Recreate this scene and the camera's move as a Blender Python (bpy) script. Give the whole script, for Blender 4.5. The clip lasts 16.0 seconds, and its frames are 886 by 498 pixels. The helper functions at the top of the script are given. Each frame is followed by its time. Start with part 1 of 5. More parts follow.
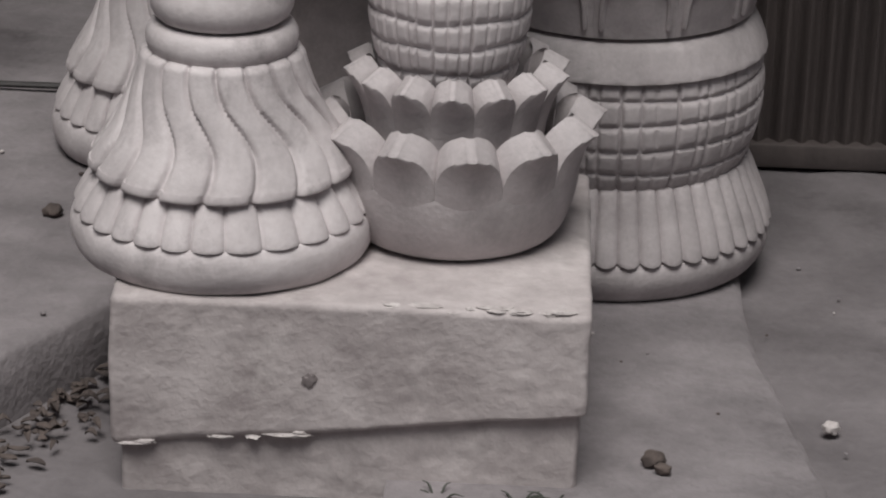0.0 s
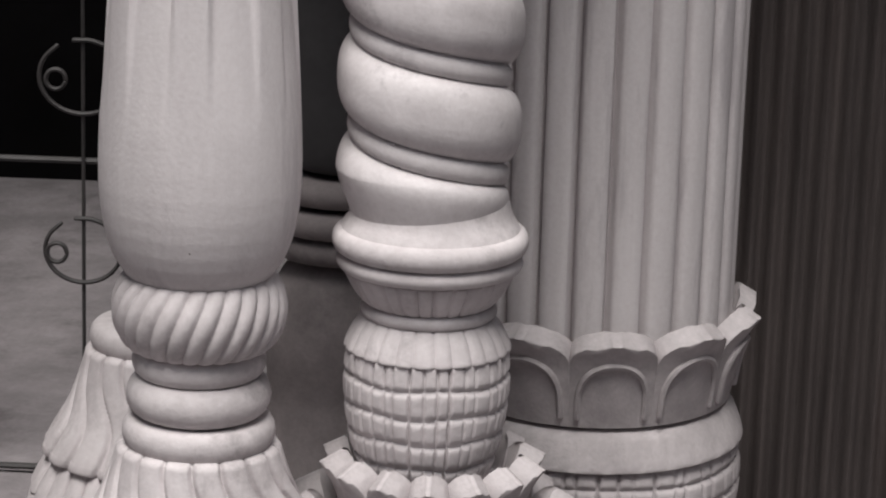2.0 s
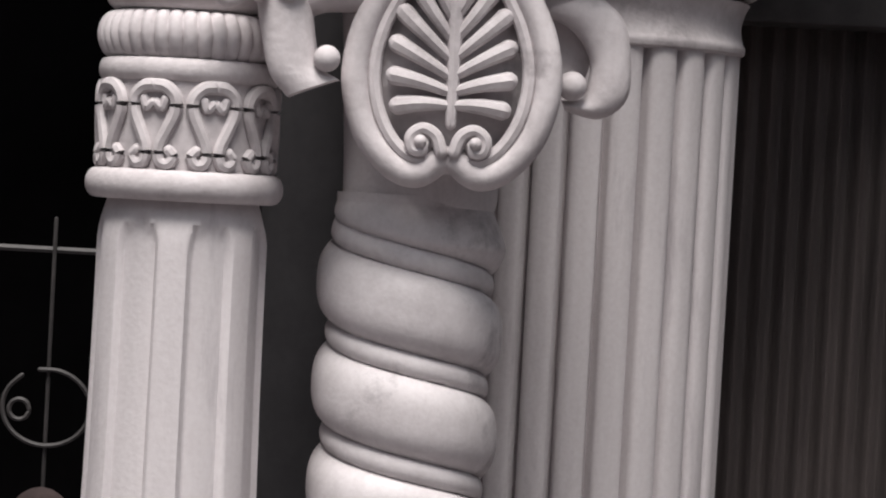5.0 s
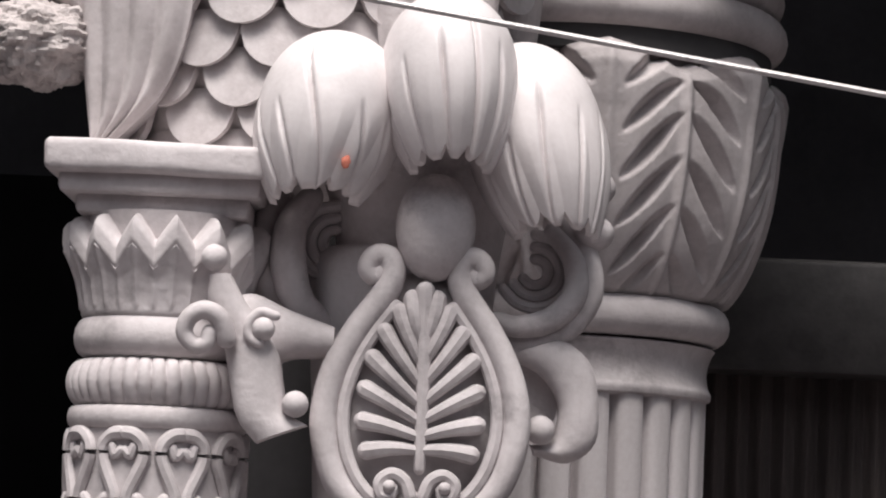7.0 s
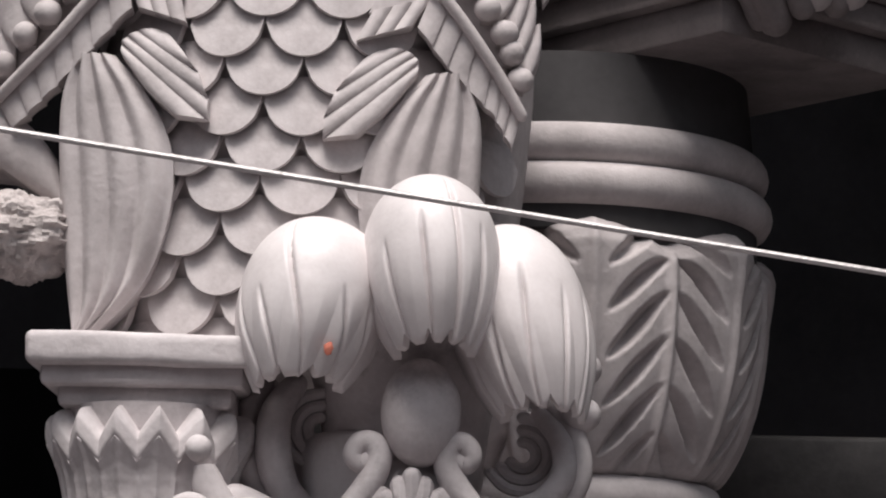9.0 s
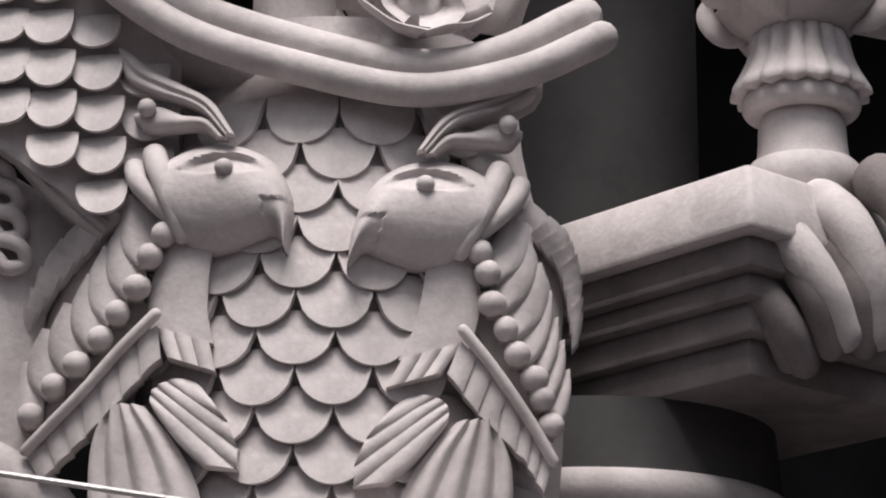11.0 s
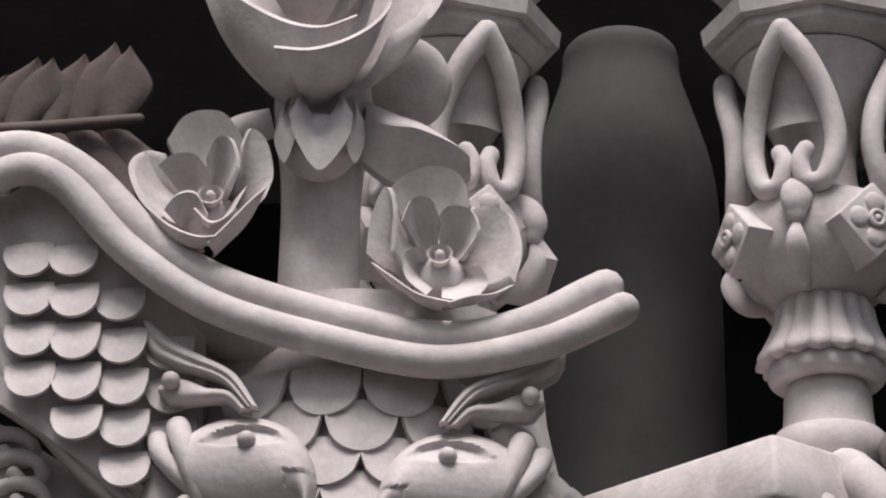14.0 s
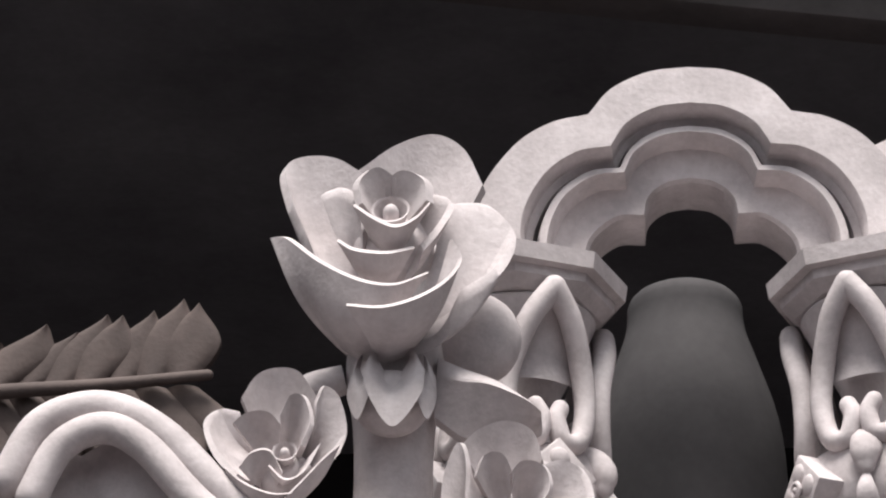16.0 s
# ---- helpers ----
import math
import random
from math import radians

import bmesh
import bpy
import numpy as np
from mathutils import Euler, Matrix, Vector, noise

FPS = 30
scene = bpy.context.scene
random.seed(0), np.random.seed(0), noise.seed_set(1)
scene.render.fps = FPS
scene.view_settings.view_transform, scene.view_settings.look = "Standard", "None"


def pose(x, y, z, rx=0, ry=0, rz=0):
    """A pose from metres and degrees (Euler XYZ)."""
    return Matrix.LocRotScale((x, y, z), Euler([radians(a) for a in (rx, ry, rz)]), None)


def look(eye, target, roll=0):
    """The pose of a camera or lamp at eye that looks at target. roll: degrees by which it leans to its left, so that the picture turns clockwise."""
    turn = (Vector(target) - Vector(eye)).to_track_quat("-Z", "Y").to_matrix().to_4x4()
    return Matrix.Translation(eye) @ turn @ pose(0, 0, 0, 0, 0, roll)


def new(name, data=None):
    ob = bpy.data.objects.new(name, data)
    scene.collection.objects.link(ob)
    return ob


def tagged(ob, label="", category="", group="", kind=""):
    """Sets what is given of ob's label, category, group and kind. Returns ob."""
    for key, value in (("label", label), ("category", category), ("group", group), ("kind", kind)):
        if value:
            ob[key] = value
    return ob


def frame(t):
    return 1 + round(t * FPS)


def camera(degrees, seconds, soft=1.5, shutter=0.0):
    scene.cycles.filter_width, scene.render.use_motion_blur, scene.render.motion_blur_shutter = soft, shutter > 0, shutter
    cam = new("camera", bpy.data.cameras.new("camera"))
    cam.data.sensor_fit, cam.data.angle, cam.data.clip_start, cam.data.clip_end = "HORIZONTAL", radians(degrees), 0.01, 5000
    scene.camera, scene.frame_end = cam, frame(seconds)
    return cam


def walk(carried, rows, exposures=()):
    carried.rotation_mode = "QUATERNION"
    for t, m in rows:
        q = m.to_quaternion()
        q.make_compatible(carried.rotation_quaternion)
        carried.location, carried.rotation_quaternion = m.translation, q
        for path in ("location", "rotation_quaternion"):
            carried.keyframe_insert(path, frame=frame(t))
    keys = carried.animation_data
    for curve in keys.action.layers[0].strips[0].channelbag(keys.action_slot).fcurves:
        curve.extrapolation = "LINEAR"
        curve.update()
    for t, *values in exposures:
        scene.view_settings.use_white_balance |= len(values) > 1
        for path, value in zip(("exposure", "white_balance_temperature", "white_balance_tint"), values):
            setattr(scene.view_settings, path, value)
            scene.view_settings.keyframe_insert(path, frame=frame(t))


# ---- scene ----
# ---- light and exposure ----
SKY, SUN = 0.108, 3.3
EXPOSURES = [(0, -0.16, 6450, 8), (1.5, 0.17, 6450, 8), (3.5, 0.62, 6500, 10), (5, 0.70, 6500, 10), (8, 0.56, 6600, 11), (9.5, 0.40, 6600, 11), (12.5, 0.42, 6600, 11), (14.5, 0.42, 6600, 11), (16, 0.9, 6600, 11)]

cam = camera(18.0, 16.0, soft=2.1)
PATH = [
    (0, (0.143, -3.599, 1.498), (0.073, -1.745, 0.753), 1.5),
    (0.5, (0.152, -3.584, 1.511), (0.082, -1.718, 0.793), 1.5),
    (1, (0.154, -3.594, 1.525), (0.081, -1.708, 0.866), 1.6),
    (1.5, (0.152, -3.578, 1.546), (0.077, -1.669, 0.952), 1.6),
    (2, (0.14, -3.585, 1.57), (0.078, -1.653, 1.055), 1.7),
    (2.5, (0.146, -3.596, 1.523), (0.09, -1.64, 1.111), 1.3),
    (3, (0.151, -3.588, 1.545), (0.099, -1.612, 1.239), 1.8),
    (3.5, (0.149, -3.59, 1.569), (0.099, -1.604, 1.332), 2.1),
    (4, (0.132, -3.597, 1.591), (0.087, -1.605, 1.417), 2.5),
    (4.5, (0.119, -3.612, 1.613), (0.077, -1.615, 1.507), 3.0),
    (5, (0.112, -3.619, 1.637), (0.073, -1.619, 1.593), 3.1),
    (5.2, (0.113, -3.619, 1.647), (0.074, -1.619, 1.632), 3.1),
    (7.3, (0.098, -3.622, 1.585), (0.084, -1.637, 1.829), 2.2),
    (7.5, (0.09, -3.609, 1.569), (0.081, -1.626, 1.827), 2.0),
    (8, (0.104, -3.621, 1.583), (0.091, -1.644, 1.885), 1.8),
    (8.5, (0.111, -3.63, 1.594), (0.093, -1.658, 1.928), 1.5),
    (9, (0.123, -3.599, 1.613), (0.096, -1.629, 1.962), 1.2),
    (9.5, (0.14, -3.573, 1.64), (0.1, -1.615, 2.048), 0.8),
    (10, (0.123, -3.587, 1.627), (0.085, -1.648, 2.118), 0.3),
    (10.2, (0.11, -3.582, 1.608), (0.074, -1.656, 2.146), 0.4),
    (12.3, (0.09, -3.579, 1.62), (0.049, -1.676, 2.232), 0.7),
    (12.5, (0.095, -3.584, 1.619), (0.047, -1.682, 2.234), 0.7),
    (13, (0.095, -3.583, 1.613), (0.043, -1.687, 2.248), 0.7),
    (13.5, (0.117, -3.591, 1.622), (0.053, -1.723, 2.334), 0.8),
    (14, (0.132, -3.592, 1.624), (0.06, -1.746, 2.39), 0.7),
    (14.5, (0.125, -3.606, 1.62), (0.047, -1.777, 2.425), 0.8),
    (15, (0.113, -3.61, 1.617), (0.027, -1.803, 2.469), 0.7),
    (15.5, (0.1, -3.618, 1.632), (0.008, -1.838, 2.54), 0.6),
    (16, (0.1, -3.632, 1.625), (-0.004, -1.861, 2.548), 0.6),
]
walk(cam, [(t, look(eye, target, roll)) for t, eye, target, roll in PATH], EXPOSURES)

# ---------------- world and light: an overcast day in front of a deep, dark shop ----------------
world = bpy.data.worlds.new("sky")
scene.world = world
world.use_nodes = True
wn, wl = world.node_tree.nodes, world.node_tree.links
sky = wn.new("ShaderNodeTexSky")
sky.sky_type, sky.sun_disc, sky.sun_elevation, sky.sun_rotation = "NISHITA", False, radians(62), radians(186)
grey = wn.new("ShaderNodeHueSaturation")
grey.inputs["Saturation"].default_value = 0.22
wl.new(sky.outputs[0], grey.inputs["Color"])
wl.new(grey.outputs[0], wn["Background"].inputs["Color"])
wn["Background"].inputs["Strength"].default_value = SKY
sun = new("sun", bpy.data.lights.new("sun", "SUN"))
sun.data.energy, sun.data.angle, sun.data.color = SUN, radians(30), (1.0, 0.95, 0.92)
sun.matrix_world = look((-0.35, -2.9, 7.0), (0, 0, 0))


# ---------------- materials ----------------
def node_material(name):
    m = bpy.data.materials.new(name)
    m.use_nodes = True
    return m, m.node_tree.nodes, m.node_tree.links, m.node_tree.nodes["Principled BSDF"]


def mottled(name, dark, light, rough=0.8, scale=9.0, grain=160.0, bump=0.12, metal=0.0, gloss=0.5, stain=None, stain_amount=0.5, streak=False):
    """Two scales of colour, optional stains or vertical streaks, and fine relief."""
    m, n, l, bsdf = node_material(name)
    co = n.new("ShaderNodeTexCoord")
    mapping = n.new("ShaderNodeMapping")
    l.new(co.outputs["Object"], mapping.inputs["Vector"])
    if streak:
        mapping.inputs["Scale"].default_value = (1, 1, 0.12)
    big, fine = n.new("ShaderNodeTexNoise"), n.new("ShaderNodeTexNoise")
    big.inputs["Scale"].default_value, big.inputs["Detail"].default_value = scale, 6
    big.inputs["Roughness"].default_value = 0.65
    fine.inputs["Scale"].default_value, fine.inputs["Detail"].default_value = grain, 4
    l.new(mapping.outputs[0], big.inputs["Vector"])
    l.new(co.outputs["Object"], fine.inputs["Vector"])
    ramp = n.new("ShaderNodeValToRGB")
    ramp.color_ramp.elements[0].position, ramp.color_ramp.elements[1].position = 0.32, 0.68
    ramp.color_ramp.elements[0].color, ramp.color_ramp.elements[1].color = (*dark, 1), (*light, 1)
    l.new(big.outputs["Fac"], ramp.inputs["Fac"])
    mix = n.new("ShaderNodeMix")
    mix.data_type, mix.blend_type = "RGBA", "OVERLAY"
    mix.inputs[0].default_value = 0.13
    l.new(ramp.outputs[0], mix.inputs[6])
    l.new(fine.outputs["Fac"], mix.inputs[7])
    out = mix.outputs[2]
    if stain:
        patch = n.new("ShaderNodeTexNoise")
        patch.inputs["Scale"].default_value, patch.inputs["Detail"].default_value = scale * 0.6, 8
        patch.inputs["Roughness"].default_value = 0.7
        shift = n.new("ShaderNodeMapping")
        shift.inputs["Location"].default_value = (3.1, 7.7, 1.3)
        if streak:
            shift.inputs["Scale"].default_value = (1.6, 1.6, 0.25)
        l.new(co.outputs["Object"], shift.inputs["Vector"])
        l.new(shift.outputs[0], patch.inputs["Vector"])
        edge = n.new("ShaderNodeValToRGB")
        edge.color_ramp.elements[0].position, edge.color_ramp.elements[1].position = 0.56, 0.68
        l.new(patch.outputs["Fac"], edge.inputs["Fac"])
        amount = n.new("ShaderNodeMath")
        amount.operation = "MULTIPLY"
        amount.inputs[1].default_value = stain_amount
        l.new(edge.outputs[0], amount.inputs[0])
        st = n.new("ShaderNodeMix")
        st.data_type = "RGBA"
        l.new(amount.outputs[0], st.inputs[0])
        l.new(out, st.inputs[6])
        st.inputs[7].default_value = (*stain, 1)
        out = st.outputs[2]
    l.new(out, bsdf.inputs["Base Color"])
    bsdf.inputs["Roughness"].default_value, bsdf.inputs["Metallic"].default_value = rough, metal
    bsdf.inputs["Specular IOR Level"].default_value = gloss
    both = n.new("ShaderNodeMath")
    both.operation = "MULTIPLY_ADD"
    both.inputs[1].default_value = 1.6
    l.new(big.outputs["Fac"], both.inputs[0])
    l.new(fine.outputs["Fac"], both.inputs[2])
    rel = n.new("ShaderNodeBump")
    rel.inputs["Strength"].default_value, rel.inputs["Distance"].default_value = bump, 0.006
    l.new(both.outputs[0], rel.inputs["Height"])
    l.new(rel.outputs[0], bsdf.inputs["Normal"])
    return m


CAST = mottled("cast_cement", (0.44, 0.405, 0.41), (0.65, 0.605, 0.61), 0.74, 9, 105, 0.17, stain=(0.24, 0.215, 0.22), stain_amount=0.7)
SHAFT = mottled("smooth_cement_shaft", (0.52, 0.485, 0.49), (0.66, 0.62, 0.625), 0.66, 7, 150, 0.10, stain=(0.36, 0.33, 0.345), stain_amount=0.75, streak=True)
TWISTED = mottled("worn_cement_coils", (0.50, 0.465, 0.47), (0.67, 0.63, 0.635), 0.62, 11, 150, 0.10, stain=(0.27, 0.245, 0.255), stain_amount=0.75)
# Dark stone: shade put into the colour of sheltered parts, also pits and spots.
SHADE_AND_SPOTS = mottled("dark_stone_shade_and_spots", (0.15, 0.13, 0.13), (0.25, 0.22, 0.22), 0.85, 9, 150, 0.15, stain=(0.09, 0.08, 0.08), stain_amount=0.6)
GREYER = mottled("grey_cement", (0.37, 0.338, 0.343), (0.54, 0.50, 0.505), 0.76, 9, 130, 0.22, stain=(0.27, 0.25, 0.25), stain_amount=0.5)
PALE = mottled("pale_polished_cement", (0.66, 0.615, 0.615), (0.76, 0.715, 0.715), 0.45, 9, 140, 0.06, stain=(0.5, 0.46, 0.46), stain_amount=0.4)
CARVED = mottled("carved_stone", (0.41, 0.373, 0.373), (0.62, 0.573, 0.573), 0.78, 10, 110, 0.18, stain=(0.36, 0.32, 0.32), stain_amount=0.4)
ROUGH = mottled("rough_cast_block", (0.33, 0.293, 0.292), (0.54, 0.495, 0.492), 0.9, 9, 55, 0.45, stain=(0.62, 0.58, 0.57), stain_amount=0.65)
RUBBLE = mottled("broken_mortar", (0.38, 0.34, 0.33), (0.55, 0.5, 0.49), 0.95, 22, 90, 0.8)
DIRT = mottled("dusty_ground", (0.115, 0.104, 0.108), (0.195, 0.178, 0.184), 0.95, 5, 60, 0.5, stain=(0.07, 0.062, 0.064), stain_amount=0.65)
SLAB = mottled("cement_floor", (0.155, 0.141, 0.146), (0.265, 0.242, 0.250), 0.9, 6, 80, 0.45, stain=(0.09, 0.08, 0.083), stain_amount=0.7)
# Near-black albedo: the unlit shop's darkness is put into the wall colour.
SHADE_WALL = mottled("shade_black_wall", (0.003, 0.0028, 0.003), (0.006, 0.0055, 0.006), 0.95, 3, 40, 0.2, gloss=0.05)
# Back wall tone, kept this dark to include the room's lack of light.
SHADE_BACK = mottled("shade_dark_back_wall", (0.032, 0.030, 0.032), (0.055, 0.051, 0.055), 0.95, 2, 40, 0.2, gloss=0.1)
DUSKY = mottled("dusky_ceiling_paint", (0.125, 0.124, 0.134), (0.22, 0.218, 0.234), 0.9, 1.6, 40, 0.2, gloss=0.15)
SHUTTER = mottled("dark_shutter_paint", (0.060, 0.051, 0.050), (0.14, 0.118, 0.112), 0.45, 6, 90, 0.15, streak=True, stain=(0.05, 0.03, 0.026), stain_amount=0.4)
IRON = mottled("painted_iron", (0.028, 0.026, 0.026), (0.055, 0.05, 0.05), 0.6, 20, 90, 0.1)
PINKIRON = mottled("faded_red_iron", (0.035, 0.022, 0.021), (0.06, 0.038, 0.036), 0.7, 20, 90, 0.1)
CABLE = mottled("twisted_steel_wire", (0.42, 0.40, 0.40), (0.6, 0.57, 0.57), 0.45, 30, 300, 0.2, metal=0.3)
LEAFCLAY = mottled("brown_carved_wood", (0.062, 0.046, 0.042), (0.105, 0.079, 0.071), 0.8, 10, 120, 0.15)
# Grey lowered for sheltered parts, so their shade is in the colour.
SHADED_GREY = mottled("shaded_grey", (0.05, 0.048, 0.05), (0.08, 0.077, 0.079), 0.8, 3, 60, 0.05, gloss=0.15)
BEAM = mottled("ceiling_beam_paint", (0.09, 0.08, 0.08), (0.14, 0.125, 0.125), 0.8, 5, 60, 0.1)
BRICKRED = mottled("brick_chip", (0.36, 0.10, 0.07), (0.5, 0.16, 0.11), 0.9, 30, 120, 0.3)
CHIP = mottled("white_stone_chip", (0.40, 0.365, 0.36), (0.58, 0.54, 0.53), 0.9, 30, 120, 0.3)
TWIG = mottled("dry_leaf_litter", (0.05, 0.04, 0.038), (0.12, 0.095, 0.085), 0.9, 30, 120, 0.2)
WEED = mottled("weed_green", (0.05, 0.055, 0.045), (0.09, 0.095, 0.08), 0.8, 30, 120, 0.1)


# ---------------- geometry helpers ----------------
class Geo:
    def __init__(self):
        self.v, self.f = [], []

    def add(self, other, m=None):
        k = len(self.v)
        self.v += [m @ p for p in other.v] if m else list(other.v)
        self.f += [tuple(i + k for i in f) for f in other.f]
        return self

    def mesh(self, name, sharp=38):
        me = bpy.data.meshes.new(name)
        me.from_pydata([tuple(p) for p in self.v], [], self.f)
        me.update()
        b = bmesh.new()
        b.from_mesh(me)
        bmesh.ops.recalc_face_normals(b, faces=b.faces[:])
        b.to_mesh(me)
        b.free()
        me.shade_smooth()
        me.set_sharp_from_angle(angle=radians(sharp))
        return me


def thing(name, at, label, category, group="", kind=""):
    e = tagged(new(name), label, category, group, kind)
    e.empty_display_size = 0.05
    e.location = at
    return e


def part(name, geo, material, parent=None, label="", sharp=38):
    """Links a Geo (in world coordinates) as one mesh object under a thing or a part."""
    me = geo if isinstance(geo, bpy.types.Mesh) else geo.mesh(name, sharp)
    if not me.materials:
        me.materials.append(material)
    ob = new(name, me)
    if parent is not None:
        ob.parent = parent
        if parent.parent is None and parent.type == "EMPTY":
            ob.location = -Vector(parent.location)
    if label:
        ob["label"] = label
    return ob


def solo(name, geo, material, label, category, group="", kind="", sharp=38):
    return tagged(part(name, geo, material, None, "", sharp), label, category, group, kind)


def sheet(fn, nu, nv, wrap=False, cap=False):
    """A grid of fn(u, v) with u, v in 0..1; wrap closes it in u; cap closes both ends in v."""
    g = Geo()
    cols = nu if wrap else nu + 1
    for j in range(nv + 1):
        for i in range(cols):
            g.v.append(Vector(fn(i / nu, j / nv)))
    for j in range(nv):
        for i in range(nu):
            a, b = j * cols + i, j * cols + (i + 1) % cols
            g.f.append((a, b, b + cols, a + cols))
    if cap:
        g.f.append(tuple(range(cols))[::-1])
        g.f.append(tuple(range(nv * cols, nv * cols + cols)))
    return g


def rounded(pts, times=2):
    """Corner cutting of an open profile; doubled points stay sharp."""
    for _ in range(times):
        out = [pts[0]]
        for a, b in zip(pts, pts[1:]):
            out += [tuple(p * 0.75 + q * 0.25 for p, q in zip(a, b)), tuple(p * 0.25 + q * 0.75 for p, q in zip(a, b))]
        pts = out + [pts[-1]]
    return pts


def lathe(x, y, prof, n=64, mod=None, times=2, fine=0, cap=True):
    """A turned body round the upright axis (x, y): prof is (z, r) from the bottom; mod(angle, z, r, v) may give a new (z, r)."""
    p = rounded(prof, times)
    if fine:
        zs = np.linspace(0, len(p) - 1, fine + 1)
        p = [(np.interp(k, range(len(p)), [q[0] for q in p]), np.interp(k, range(len(p)), [q[1] for q in p])) for k in zs]
    nv = len(p) - 1

    def fn(u, v):
        z, r = p[round(v * nv)]
        a = u * math.tau
        if mod:
            z, r = mod(a, z, r, v)
        return (x + r * math.cos(a), y + r * math.sin(a), z)

    return sheet(fn, n, nv, True, cap)


def ring(x, y, z0, z1, r, swell=None, n=64, depth=0.02):
    """A rounded moulding (half-round band) between two heights."""
    h = (z1 - z0) / 2
    swell = swell or h
    prof = [(z0, r - swell - depth)] + [((z0 + z1) / 2 - h * math.cos(k * math.pi / 8), r - swell + swell * math.sin(k * math.pi / 8)) for k in range(9)] + [(z1, r - swell - depth)]
    return lathe(x, y, prof, n, times=0)


def spline(pts, steps=8):
    """Catmull-Rom through the points."""
    P = [Vector(p) for p in pts]
    P = [2 * P[0] - P[1]] + P + [2 * P[-1] - P[-2]]
    out = []
    for a, b, c, d in zip(P, P[1:], P[2:], P[3:]):
        for k in range(steps):
            t = k / steps
            out.append(0.5 * (2 * b + (c - a) * t + (2 * a - 5 * b + 4 * c - d) * t * t + (3 * b - a - 3 * c + d) * t**3))
    return out + [P[-2]]


def tube(pts, radius, n=12, steps=8, flat=1.0, side=Vector((0, -1, 0))):
    """A rod swept along a spline; radius may be a function of 0..1; ends are rounded off."""
    path = spline(pts, steps) if steps else [Vector(p) for p in pts]
    rad = radius if callable(radius) else (lambda t: radius)
    m = len(path) - 1
    rows = []
    for i, p in enumerate(path):
        d = (path[min(i + 1, m)] - path[max(i - 1, 0)]).normalized()
        a = side - d * side.dot(d)
        a = a.normalized() if a.length > 1e-4 else d.orthogonal().normalized()
        rows.append((p, a, d.cross(a), rad(i / m), d))
    p, a, b, r, d = rows[0]
    first = [(p - d * r * math.sin(k), a, b, r * math.cos(k), d) for k in (1.45, 1.0, 0.5)]
    p, a, b, r, d = rows[-1]
    last = [(p + d * r * math.sin(k), a, b, r * math.cos(k), d) for k in (0.5, 1.0, 1.45)]
    rows = first + rows + last
    nv = len(rows) - 1

    def fn(u, v):
        p, a, b, r, _ = rows[round(v * nv)]
        t = u * math.tau
        return p + a * (r * flat * math.cos(t)) + b * (r * math.sin(t))

    return sheet(fn, n, nv, True, True)


def blob(c, rx, ry, rz, n=24, m=14, mod=None):
    """An ellipsoid; mod(direction) scales its radius."""
    def fn(u, v):
        a, e = u * math.tau, (v - 0.5) * math.pi * 0.998
        d = Vector((math.cos(e) * math.cos(a), math.cos(e) * math.sin(a), math.sin(e)))
        k = mod(d) if mod else 1.0
        return (c[0] + rx * k * d.x, c[1] + ry * k * d.y, c[2] + rz * k * d.z)

    return sheet(fn, n, m, True, True)


def box(x0, x1, y0, y1, z0, z1, bevel=0.004):
    b = bmesh.new()
    bmesh.ops.create_cube(b, size=1)
    for v in b.verts:
        v.co = Vector(((x0 + x1) / 2 + v.co.x * (x1 - x0), (y0 + y1) / 2 + v.co.y * (y1 - y0), (z0 + z1) / 2 + v.co.z * (z1 - z0)))
    if bevel:
        bmesh.ops.bevel(b, geom=b.edges[:], offset=bevel, segments=2, affect="EDGES", profile=0.5)
    g = Geo()
    b.verts.index_update()
    g.v = [v.co.copy() for v in b.verts]
    g.f = [tuple(v.index for v in f.verts) for f in b.faces]
    b.free()
    return g


def spiral(c, r0, r1, start, turns, n=16, y=None, hand=1):
    """Points of a flat scroll in the x-z plane."""
    pts = []
    for k in range(n + 1):
        t = k / n
        a, r = start + hand * turns * math.tau * t, r0 + (r1 - r0) * t
        pts.append((c[0] + r * math.cos(a), c[1], c[2] + r * math.sin(a)))
    return pts


def shell(fn, nu, nv, thick):
    """A thin curved plate: the sheet fn and a copy of it moved by thick(u, v), closed round the rim."""
    g = sheet(fn, nu, nv)
    k = len(g.v)
    for j in range(nv + 1):
        for i in range(nu + 1):
            g.v.append(Vector(fn(i / nu, j / nv)) + Vector(thick(i / nu, j / nv)))
    back = [tuple(i + k for i in f[::-1]) for f in g.f]
    rim = [i for i in range(nu + 1)] + [j * (nu + 1) + nu for j in range(1, nv + 1)] + [nv * (nu + 1) + i for i in range(nu - 1, -1, -1)] + [j * (nu + 1) for j in range(nv - 1, 0, -1)]
    g.f += back + [(a, a + k, b + k, b) for a, b in zip(rim, rim[1:] + rim[:1])]
    return g


